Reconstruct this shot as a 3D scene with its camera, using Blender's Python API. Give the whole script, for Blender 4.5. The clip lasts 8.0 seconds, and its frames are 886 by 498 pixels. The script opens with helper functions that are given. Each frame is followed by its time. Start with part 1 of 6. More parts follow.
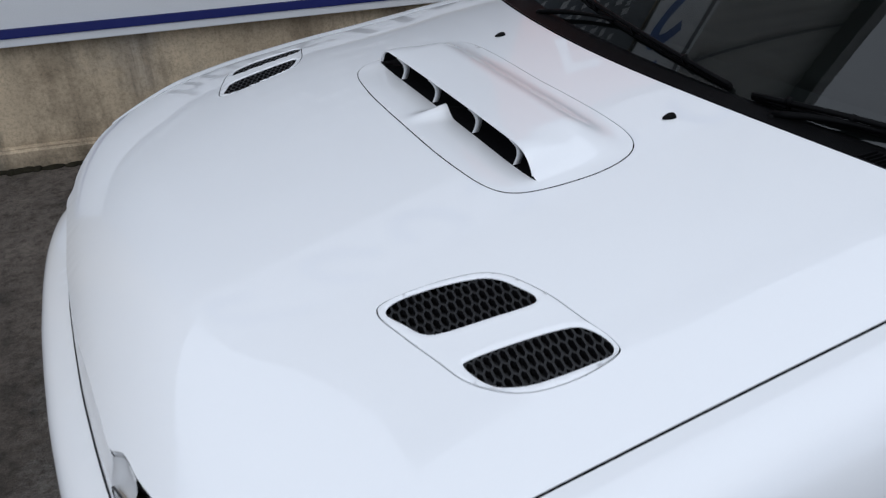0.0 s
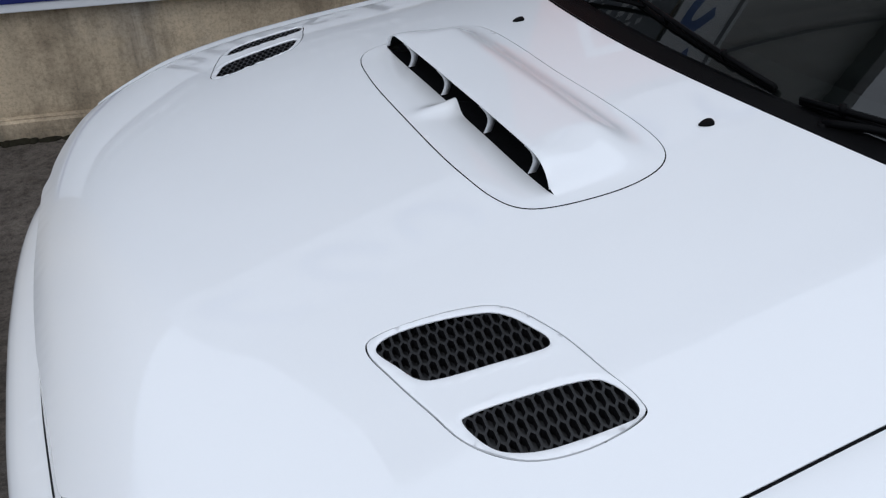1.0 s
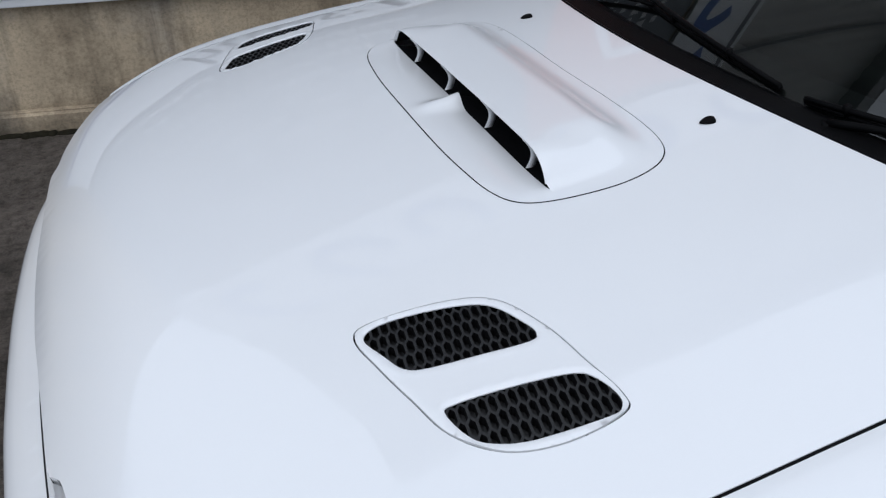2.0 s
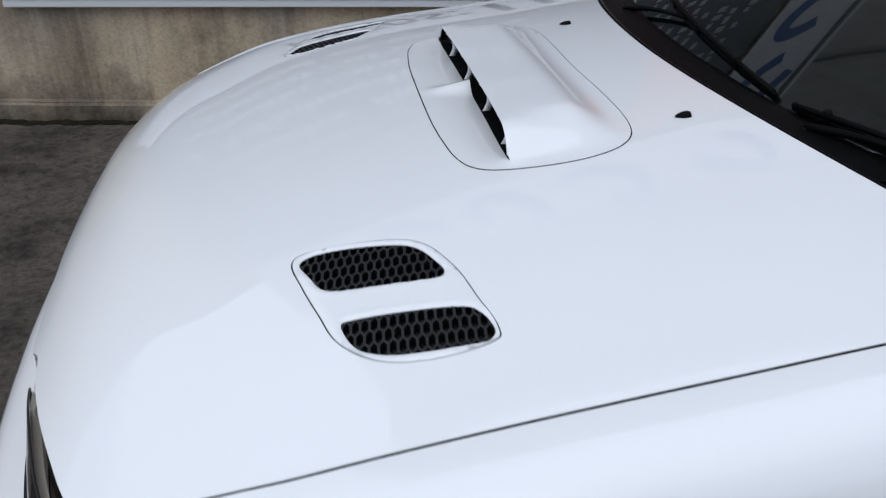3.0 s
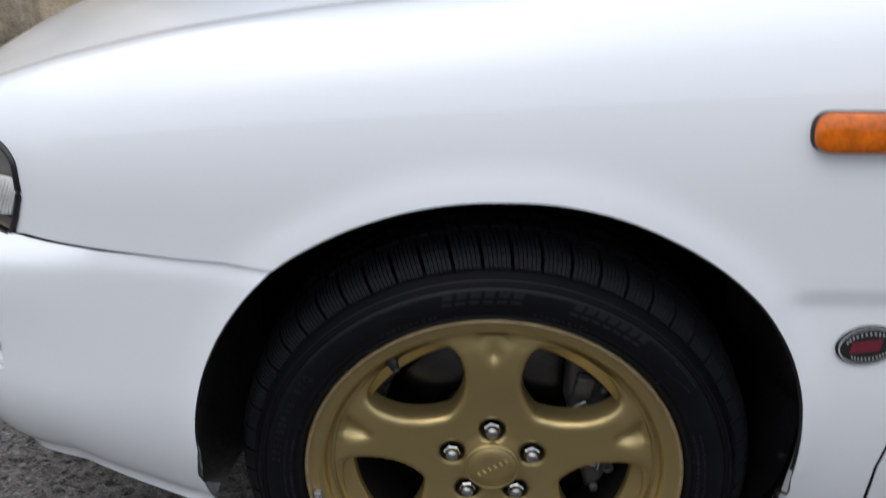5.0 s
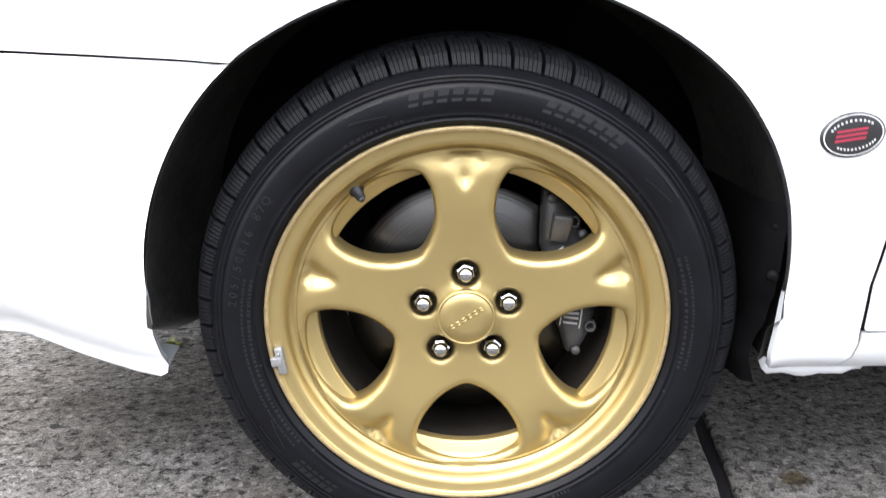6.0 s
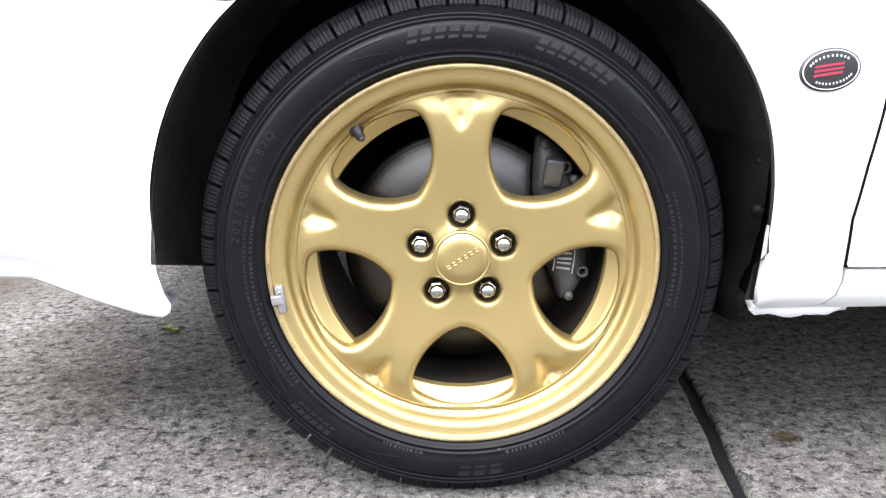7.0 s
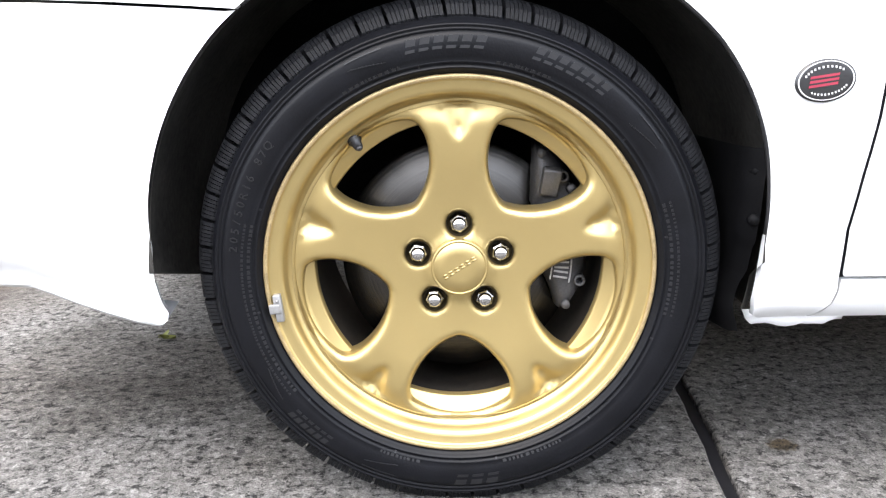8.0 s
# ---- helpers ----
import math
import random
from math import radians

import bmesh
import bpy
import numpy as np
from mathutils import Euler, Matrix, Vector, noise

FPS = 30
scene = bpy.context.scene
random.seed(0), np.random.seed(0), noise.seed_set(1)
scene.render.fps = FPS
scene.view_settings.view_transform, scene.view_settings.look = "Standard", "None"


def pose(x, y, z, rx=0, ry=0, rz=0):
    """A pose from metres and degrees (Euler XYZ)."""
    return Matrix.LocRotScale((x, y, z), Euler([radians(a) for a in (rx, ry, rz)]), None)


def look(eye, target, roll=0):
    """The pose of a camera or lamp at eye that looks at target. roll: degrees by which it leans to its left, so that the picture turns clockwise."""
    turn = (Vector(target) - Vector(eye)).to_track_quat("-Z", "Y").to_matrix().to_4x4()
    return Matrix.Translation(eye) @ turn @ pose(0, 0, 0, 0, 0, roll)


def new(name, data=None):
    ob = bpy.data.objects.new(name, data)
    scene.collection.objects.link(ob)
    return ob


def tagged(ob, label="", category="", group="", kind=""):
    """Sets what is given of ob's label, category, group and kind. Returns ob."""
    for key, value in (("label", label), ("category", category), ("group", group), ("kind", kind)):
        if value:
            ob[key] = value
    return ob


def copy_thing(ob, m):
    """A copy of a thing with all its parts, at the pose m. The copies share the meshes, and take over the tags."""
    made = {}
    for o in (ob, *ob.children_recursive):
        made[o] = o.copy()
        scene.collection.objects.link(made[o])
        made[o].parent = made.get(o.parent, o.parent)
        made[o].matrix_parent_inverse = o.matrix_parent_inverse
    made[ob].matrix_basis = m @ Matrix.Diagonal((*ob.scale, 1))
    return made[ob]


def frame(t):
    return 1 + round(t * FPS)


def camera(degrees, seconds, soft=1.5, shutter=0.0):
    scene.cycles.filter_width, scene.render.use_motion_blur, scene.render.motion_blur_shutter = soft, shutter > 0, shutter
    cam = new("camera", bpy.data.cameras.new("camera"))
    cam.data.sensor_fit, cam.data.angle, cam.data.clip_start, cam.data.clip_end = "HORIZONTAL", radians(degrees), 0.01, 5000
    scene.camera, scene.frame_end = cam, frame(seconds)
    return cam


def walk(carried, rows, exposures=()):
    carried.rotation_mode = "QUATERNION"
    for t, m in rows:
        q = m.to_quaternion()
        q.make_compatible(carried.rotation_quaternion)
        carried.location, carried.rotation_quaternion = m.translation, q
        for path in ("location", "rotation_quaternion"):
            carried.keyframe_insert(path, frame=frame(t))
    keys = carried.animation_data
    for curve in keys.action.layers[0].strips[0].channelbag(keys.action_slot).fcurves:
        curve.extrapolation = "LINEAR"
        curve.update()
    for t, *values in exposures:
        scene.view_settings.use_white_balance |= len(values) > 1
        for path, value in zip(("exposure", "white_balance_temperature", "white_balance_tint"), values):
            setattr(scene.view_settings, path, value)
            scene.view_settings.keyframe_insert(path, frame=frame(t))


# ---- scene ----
cam = camera(56.0, 8.0, soft=1.2, shutter=0.4)
PATH = [
    (0, (-0.659, -0.413, 1.383), (-0.02, 1.2, 0.387), -3.6),
    (0.5, (-0.601, -0.331, 1.373), (0.008, 1.289, 0.371), -3.1),
    (1, (-0.591, -0.28, 1.367), (0.005, 1.312, 0.314), -2.5),
    (1.2, (-0.588, -0.277, 1.365), (0.006, 1.316, 0.312), -2.4),
    (2.3, (-0.525, -0.328, 1.34), (-0.039, 1.315, 0.309), -1.9),
    (2.5, (-0.467, -0.366, 1.324), (-0.062, 1.319, 0.326), -1.8),
    (3, (-0.372, -0.474, 1.296), (-0.125, 1.268, 0.343), -1.1),
    (3.5, (-0.286, -0.607, 1.214), (-0.195, 1.208, 0.377), -0.4),
    (4, (-0.187, -0.715, 1.145), (-0.266, 1.12, 0.354), 0.7),
    (4.3, (-0.108, -0.752, 1.098), (-0.207, 1.082, 0.305), 0.3),
    (4.5, (-0.0643, -0.7718, 1.0624), (-0.1737, 1.0562, 0.2584), 0.87),
    (4.7, (-0.0268, -0.7843, 1.0177), (-0.1657, 1.0438, 0.2186), 0.45),
    (4.9, (-0.0094, -0.7968, 0.953), (-0.1386, 1.0402, 0.1727), -0.27),
    (5, (-0.0127, -0.8, 0.9266), (-0.1098, 1.033, 0.1326), -0.58),
    (5.2, (0.0014, -0.8091, 0.86), (-0.0859, 1.0348, 0.0903), -0.82),
    (6.3, (-0.0121, -0.8869, 0.5691), (-0.033, 1.0465, 0.058), -1.12),
    (6.5, (-0.01, -0.907, 0.5425), (-0.0372, 1.0298, 0.0444), -1.05),
    (7, (-0.0168, -0.915, 0.5159), (-0.0271, 1.0344, 0.0689), -0.86),
    (7.5, (-0.0169, -0.9133, 0.5182), (-0.0213, 1.0401, 0.0891), -0.47),
    (8, (-0.017, -0.9167, 0.5214), (-0.0205, 1.0351, 0.0851), -0.77),
]
EXPOSURES = [(0, -0.06, 5950, 8), (4.5, 0.03, 5950, 8), (4.9, 0.25, 6100, 8), (5.0, 0.42, 6200, 9), (5.2, 0.75, 6400, 10), (6.3, 2.80, 6450, 10), (8, 2.80, 6450, 10)]
walk(cam, [(t, look(eye, target, roll)) for t, eye, target, roll in PATH], EXPOSURES)

# ---- body ----
from mathutils.geometry import delaunay_2d_cdt

# ------------------------------------------------------------ world and light
world = bpy.data.worlds.new("World")
scene.world = world
world.use_nodes = True
wn = world.node_tree
sky = wn.nodes.new("ShaderNodeTexSky")
sky.sky_type = "NISHITA"
sky.sun_disc = False
sky.sun_elevation = radians(58)
sky.sun_rotation = radians(205)
sky.air_density, sky.dust_density, sky.ozone_density = 1.0, 4.0, 1.0
haze = wn.nodes.new("ShaderNodeMixRGB")
haze.inputs[0].default_value = 0.6
haze.inputs[2].default_value = (8.2, 8.6, 9.3, 1)
wn.links.new(sky.outputs[0], haze.inputs[1])
wn.links.new(haze.outputs[0], wn.nodes["Background"].inputs[0])
wn.nodes["Background"].inputs[1].default_value = 0.116
sun = new("sun", bpy.data.lights.new("sun", "SUN"))
sun.data.energy = 0.8
sun.data.angle = radians(110)
sun.data.color = (1.0, 0.97, 0.92)
sun.matrix_world = look((-0.6, 0.3, 6.5), (0, 0, 0))


# ------------------------------------------------------------ materials
def mat(name, color, rough=0.5, metal=0.0, coat=0.0, spec=0.5, var=0.06, scale=8.0, bump=0.0, bscale=200.0, fine=None, coat_rough=0.03):
    """A principled material with two scales of colour variation and a fine relief."""
    m = bpy.data.materials.new(name)
    m.use_nodes = True
    nt = m.node_tree
    b = nt.nodes["Principled BSDF"]
    b.inputs["Roughness"].default_value = rough
    b.inputs["Metallic"].default_value = metal
    b.inputs["Coat Weight"].default_value = coat
    b.inputs["Coat Roughness"].default_value = coat_rough
    b.inputs["Specular IOR Level"].default_value = spec
    geo = nt.nodes.new("ShaderNodeNewGeometry")
    pos = geo.outputs["Position"]
    n1 = nt.nodes.new("ShaderNodeTexNoise")
    n1.inputs["Scale"].default_value = scale
    n1.inputs["Detail"].default_value = 5
    nt.links.new(pos, n1.inputs["Vector"])
    n2 = nt.nodes.new("ShaderNodeTexNoise")
    n2.inputs["Scale"].default_value = fine or bscale
    n2.inputs["Detail"].default_value = 3
    nt.links.new(pos, n2.inputs["Vector"])
    add = nt.nodes.new("ShaderNodeMath")
    add.operation = "ADD"
    nt.links.new(n1.outputs["Fac"], add.inputs[0])
    nt.links.new(n2.outputs["Fac"], add.inputs[1])
    ramp = nt.nodes.new("ShaderNodeMapRange")
    ramp.inputs["From Min"].default_value = 0.7
    ramp.inputs["From Max"].default_value = 1.3
    ramp.inputs["To Min"].default_value = 1 - var
    ramp.inputs["To Max"].default_value = 1 + var
    nt.links.new(add.outputs[0], ramp.inputs["Value"])
    mul = nt.nodes.new("ShaderNodeVectorMath")
    mul.operation = "SCALE"
    mul.inputs[0].default_value = color[:3]
    nt.links.new(ramp.outputs[0], mul.inputs["Scale"])
    nt.links.new(mul.outputs[0], b.inputs["Base Color"])
    if bump:
        bp = nt.nodes.new("ShaderNodeBump")
        bp.inputs["Strength"].default_value = bump
        bp.inputs["Distance"].default_value = 0.002
        nt.links.new(n2.outputs["Fac"], bp.inputs["Height"])
        nt.links.new(bp.outputs[0], b.inputs["Normal"])
    m["bsdf"] = b.name
    return m


PAINT = mat("white_car_paint", (0.83, 0.84, 0.852), rough=0.35, coat=1.0, var=0.012, scale=3, bscale=900, coat_rough=0.02)
PLASTIC = mat("black_plastic", (0.0030, 0.0030, 0.0034), rough=0.5, spec=0.06, var=0.2, scale=30, bump=0.3, bscale=900)
# in the shut lines this near-black stands for shade
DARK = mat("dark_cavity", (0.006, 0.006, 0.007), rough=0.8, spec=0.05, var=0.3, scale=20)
LINER = mat("wheel_arch_liner", (0.028, 0.026, 0.023), rough=0.8, spec=0.2, var=0.5, scale=12, bump=0.4, bscale=120)
RUBBER = mat("tyre_rubber", (0.0040, 0.0043, 0.0058), rough=0.42, spec=0.17, var=0.35, scale=25, bump=0.12, bscale=400)
LETTER = mat("tyre_raised_rubber", (0.0062, 0.0066, 0.0082), rough=0.4, var=0.2, scale=25, bump=0.1, bscale=500)
TREAD = mat("tread_rubber", (0.0060, 0.0064, 0.0080), rough=0.62, spec=0.2, var=0.35, scale=60, bump=0.4, bscale=700)
GOLD = mat("gold_wheel_paint", (0.46, 0.352, 0.150), rough=0.37, metal=0.8, coat=0.35, var=0.03, scale=20, bump=0.03, bscale=1500, coat_rough=0.22)
WORN = mat("worn_rim_edge", (0.40, 0.305, 0.16), rough=0.45, metal=0.6, var=0.25, scale=90, bump=0.1, bscale=600)
# gold of the nut pockets, darkened to hold their shade
POCKET_SHADE = mat("shaded_gold_pocket", (0.075, 0.058, 0.03), rough=0.5, metal=0.4, var=0.3, scale=80)
BARREL_DARK = mat("dark_rim_barrel", (0.022, 0.019, 0.016), rough=0.75, spec=0.2, var=0.3, scale=30)
CHROME = mat("chrome_nut", (0.50, 0.50, 0.50), rough=0.1, metal=1.0, var=0.05, scale=60)
CALIPER = mat("grey_caliper", (0.062, 0.061, 0.063), rough=0.5, metal=0.3, var=0.3, scale=30, bump=0.2, bscale=400)
LEAD = mat("lead_weight", (0.27, 0.27, 0.27), rough=0.5, metal=0.5, var=0.2, scale=80)
MARK = mat("white_badge_print", (0.46, 0.46, 0.46), rough=0.5, var=0.05, scale=40)
WHITE = mat("white_lettering", (0.75, 0.75, 0.75), rough=0.5, var=0.05, scale=40)
PINK = mat("red_lettering", (0.24, 0.02, 0.042), rough=0.4, var=0.05, scale=60)
BADGE = mat("black_badge", (0.012, 0.012, 0.013), rough=0.35, coat=0.3, var=0.1, scale=60)
MESH = mat("black_vent_mesh", (0.0045, 0.0045, 0.0052), rough=0.42, var=0.5, scale=90, bump=0.2, bscale=900)
LAMPBODY = mat("lamp_reflector", (0.16, 0.135, 0.11), rough=0.30, metal=0.6, var=0.12, scale=30)
BEZEL = mat("lamp_bevel", (0.42, 0.38, 0.33), rough=0.3, metal=0.5, var=0.06, scale=40)
FLUTED = mat("fluted_lens", (0.56, 0.565, 0.56), rough=0.2, metal=0.9, var=0.05, scale=40)
BOARD = mat("white_sign_board", (0.70, 0.71, 0.72), rough=0.45, var=0.03, scale=2)
NAVY = mat("navy_stripe", (0.012, 0.018, 0.13), rough=0.45, var=0.05, scale=5)
BLACK = mat("black_print", (0.012, 0.012, 0.014), rough=0.5, var=0.1, scale=5)
SLATE = mat("dark_grey_board", (0.09, 0.10, 0.115), rough=0.5, var=0.1, scale=3)
RED = mat("orange_red_banner", (0.42, 0.07, 0.03), rough=0.5, var=0.08, scale=3)
BLUE = mat("blue_print", (0.03, 0.10, 0.32), rough=0.5, var=0.08, scale=5)
CLAD = mat("grey_corrugated_cladding", (0.42, 0.41, 0.385), rough=0.55, var=0.12, scale=1.5)
RENDERED = mat("grey_render", (0.34, 0.33, 0.32), rough=0.9, var=0.15, scale=1.5, bump=0.3, bscale=80)
LEAF = mat("yellow_green_leaf", (0.14, 0.15, 0.03), rough=0.6, var=0.3, scale=60)
SEAL = mat("black_seal", (0.010, 0.010, 0.012), rough=0.4, var=0.2, scale=40)
INTERIOR = mat("dark_cabin_trim", (0.02, 0.02, 0.021), rough=0.7, var=0.2, scale=20)


def thin_glass(name, tint, gloss_rough=0.01, ior=1.5):
    """A pane: clear straight through, with a Fresnel gloss on top."""
    m = bpy.data.materials.new(name)
    m.use_nodes = True
    nt = m.node_tree
    nt.nodes.remove(nt.nodes["Principled BSDF"])
    out = nt.nodes["Material Output"]
    tr, gl = nt.nodes.new("ShaderNodeBsdfTransparent"), nt.nodes.new("ShaderNodeBsdfGlossy")
    tr.inputs[0].default_value = (*tint, 1)
    gl.inputs["Roughness"].default_value = gloss_rough
    fr = nt.nodes.new("ShaderNodeFresnel")
    fr.inputs[0].default_value = ior
    mx = nt.nodes.new("ShaderNodeMixShader")
    nt.links.new(fr.outputs[0], mx.inputs[0])
    nt.links.new(tr.outputs[0], mx.inputs[1])
    nt.links.new(gl.outputs[0], mx.inputs[2])
    nt.links.new(mx.outputs[0], out.inputs[0])
    return m


SCREEN = thin_glass("tinted_windscreen", (0.35, 0.40, 0.38), ior=1.65)
COVER = thin_glass("headlamp_cover", (0.96, 0.95, 0.93), 0.03)
# amber of the front indicator with its opening's shade put into the colour
SHADED_LENS = mat("shaded_amber_lens", (0.17, 0.030, 0.004), rough=0.12, coat=0.6, spec=0.3, var=0.3, scale=60)
AMBER = mat("amber_lens", (0.60, 0.125, 0.003), rough=0.15, coat=0.25, spec=0.3, var=0.30, scale=60, bump=0.08, bscale=260)


class Nodes:
    """Shorthand for building a colour out of noises at places in the world."""

    def __init__(self, name, rough):
        self.m = bpy.data.materials.new(name)
        self.m.use_nodes = True
        self.nt = self.m.node_tree
        self.b = self.nt.nodes["Principled BSDF"]
        self.b.inputs["Roughness"].default_value = rough
        self.b.inputs["Specular IOR Level"].default_value = 0.3
        self.pos = self.nt.nodes.new("ShaderNodeNewGeometry").outputs["Position"]

    def stretched(self, sx, sy, sz):
        n = self.nt.nodes.new("ShaderNodeMapping")
        n.inputs["Scale"].default_value = (sx, sy, sz)
        self.nt.links.new(self.pos, n.inputs["Vector"])
        return n.outputs[0]

    def shifted(self, x, y, z):
        n = self.nt.nodes.new("ShaderNodeMapping")
        n.inputs["Location"].default_value = (x, y, z)
        self.nt.links.new(self.pos, n.inputs["Vector"])
        return n.outputs[0]

    def noise(self, scale, detail=6, rough=0.6, at=None):
        n = self.nt.nodes.new("ShaderNodeTexNoise")
        n.inputs["Scale"].default_value, n.inputs["Detail"].default_value, n.inputs["Roughness"].default_value = scale, detail, rough
        self.nt.links.new(at or self.pos, n.inputs["Vector"])
        return n.outputs["Fac"]

    def cells(self, scale):
        n = self.nt.nodes.new("ShaderNodeTexVoronoi")
        n.inputs["Scale"].default_value = scale
        self.nt.links.new(self.pos, n.inputs["Vector"])
        sep = self.nt.nodes.new("ShaderNodeSeparateColor")
        self.nt.links.new(n.outputs["Color"], sep.inputs[0])
        return sep.outputs[0]

    def ramp(self, src, stops):
        r = self.nt.nodes.new("ShaderNodeValToRGB")
        e = r.color_ramp.elements
        while len(e) < len(stops):
            e.new(0.5)
        for k, (p, c) in enumerate(stops):
            e[k].position, e[k].color = p, ((c, c, c, 1) if isinstance(c, (int, float)) else (*c, 1))
        self.nt.links.new(src, r.inputs[0])
        return r.outputs[0]

    def mix(self, a, c, f=1.0, how="MULTIPLY"):
        x = self.nt.nodes.new("ShaderNodeMixRGB")
        x.blend_type = how
        if isinstance(f, (int, float)):
            x.inputs[0].default_value = f
        else:
            self.nt.links.new(f, x.inputs[0])
        for k, v in ((1, a), (2, c)):
            if isinstance(v, tuple):
                x.inputs[k].default_value = (*v, 1)
            else:
                self.nt.links.new(v, x.inputs[k])
        return x.outputs[0]

    def axis(self, k):
        n = self.nt.nodes.new("ShaderNodeSeparateXYZ")
        self.nt.links.new(self.pos, n.inputs[0])
        return n.outputs[k]

    def math(self, how, a, b):
        n = self.nt.nodes.new("ShaderNodeMath")
        n.operation = how
        for k, v in ((0, a), (1, b)):
            if isinstance(v, (int, float)):
                n.inputs[k].default_value = v
            else:
                self.nt.links.new(v, n.inputs[k])
        return n.outputs[0]

    def done(self, colour, height, strength, distance):
        self.nt.links.new(colour, self.b.inputs["Base Color"])
        bp = self.nt.nodes.new("ShaderNodeBump")
        bp.inputs["Strength"].default_value = strength
        bp.inputs["Distance"].default_value = distance
        self.nt.links.new(height, bp.inputs["Height"])
        self.nt.links.new(bp.outputs[0], self.b.inputs["Normal"])
        return self.m


def ground_material():
    g = Nodes("stained_concrete_ground", 0.9)
    coarse = g.cells(145)
    fine = g.noise(330, 4, 0.8)
    grit = g.ramp(coarse, [(0.0, 0.52), (0.25, 0.86), (0.75, 1.06), (1.0, 1.5)])
    grain = g.ramp(fine, [(0.36, 0.45), (0.5, 1.0), (0.64, 1.5)])
    pits = g.ramp(g.noise(52, 9, 0.8), [(0.425, 0.12), (0.465, 0.78), (0.55, 1.0), (0.66, 1.45)])
    stain = g.ramp(g.noise(3.4, 10, 0.75, g.shifted(4.3, 2.2, 0)), [(0.36, (0.60, 0.58, 0.56)), (0.44, (0.80, 0.79, 0.77)), (0.52, (1.0, 0.99, 0.98)), (0.7, (1.08, 1.08, 1.08))])
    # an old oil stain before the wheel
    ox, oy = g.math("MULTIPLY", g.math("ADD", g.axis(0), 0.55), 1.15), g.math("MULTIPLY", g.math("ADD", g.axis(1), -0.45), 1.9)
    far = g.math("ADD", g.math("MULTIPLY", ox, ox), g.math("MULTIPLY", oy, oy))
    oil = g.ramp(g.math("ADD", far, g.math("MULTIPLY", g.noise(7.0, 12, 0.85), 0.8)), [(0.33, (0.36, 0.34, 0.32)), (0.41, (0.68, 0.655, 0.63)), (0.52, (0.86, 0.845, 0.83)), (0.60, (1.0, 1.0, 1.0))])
    # a small brown patch of mud beside the joint
    mx, my = g.math("MULTIPLY", g.math("ADD", g.axis(0), -0.445), 24.0), g.math("MULTIPLY", g.math("ADD", g.axis(1), -0.148), 26.0)
    mud = g.math("ADD", g.math("ADD", g.math("MULTIPLY", mx, mx), g.math("MULTIPLY", my, my)), g.math("MULTIPLY", g.noise(60, 6, 0.8), 1.2))
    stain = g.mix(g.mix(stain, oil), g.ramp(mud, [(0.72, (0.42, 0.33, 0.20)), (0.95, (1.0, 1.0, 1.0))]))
    wide = g.ramp(g.noise(0.9, 6, 0.65), [(0.38, 0.93), (0.58, 1.08)])
    slab = g.mix(g.mix(g.mix(g.mix(g.mix((0.240, 0.231, 0.219), grit), grain), pits), stain), wide)
    # darker surface before the car's nose
    edge = g.math("ADD", g.math("ADD", g.axis(0), g.math("MULTIPLY", g.axis(1), -0.15)), g.math("MULTIPLY", g.noise(3.0, 6, 0.7), 0.5))
    nose_zone = g.mix(g.mix(g.mix((0.128, 0.108, 0.091), grain, 0.7), g.ramp(g.noise(2.6, 9, 0.75), [(0.36, 0.30), (0.5, 0.9), (0.68, 1.35)])), g.ramp(g.noise(30, 6, 0.8), [(0.35, 0.45), (0.52, 1.0), (0.7, 1.3)]))
    where = g.ramp(g.math("ADD", edge, 1.5), [(0.45, 0.0), (0.75, 1.0)])
    c = g.mix(nose_zone, slab, where, "MIX")
    return g.done(c, g.math("ADD", g.noise(80, 6, 0.8), g.math("MULTIPLY", coarse, 0.3)), 1.0, 0.011)


def wall_material():
    g = Nodes("weathered_concrete_wall", 0.92)
    tone = g.ramp(g.noise(1.3, 6, 0.6), [(0.3, (0.40, 0.315, 0.215)), (0.5, (0.50, 0.405, 0.28)), (0.7, (0.42, 0.375, 0.315))])
    streak = g.ramp(g.noise(1.0, 6, 0.62, g.stretched(4.0, 1, 0.35)), [(0.36, 0.52), (0.50, 0.94), (0.62, 1.12)])
    drip = g.ramp(g.noise(1.0, 4, 0.7, g.stretched(13, 1, 0.8)), [(0.34, 0.74), (0.46, 1.0), (0.7, 1.04)])
    blot = g.ramp(g.noise(3.2, 8, 0.7), [(0.32, 0.62), (0.48, 1.0), (0.7, 1.10)])
    # black foot that thins out with height and towards the sign
    low_dark = g.math("ADD", g.math("ADD", g.math("MULTIPLY", g.axis(2), 1.5), g.math("MULTIPLY", g.axis(0), 0.20)), g.math("MULTIPLY", g.noise(4.0, 8, 0.75), 0.9))
    blot = g.mix(blot, g.ramp(low_dark, [(0.30, 0.30), (0.48, 0.62), (0.62, 1.0)]))
    grain = g.ramp(g.noise(90, 5, 0.75), [(0.35, 0.75), (0.5, 1.0), (0.68, 1.15)])
    c = g.mix(g.mix(g.mix(g.mix(tone, streak), drip), blot), grain)
    return g.done(c, g.noise(45, 6, 0.75), 0.5, 0.004)


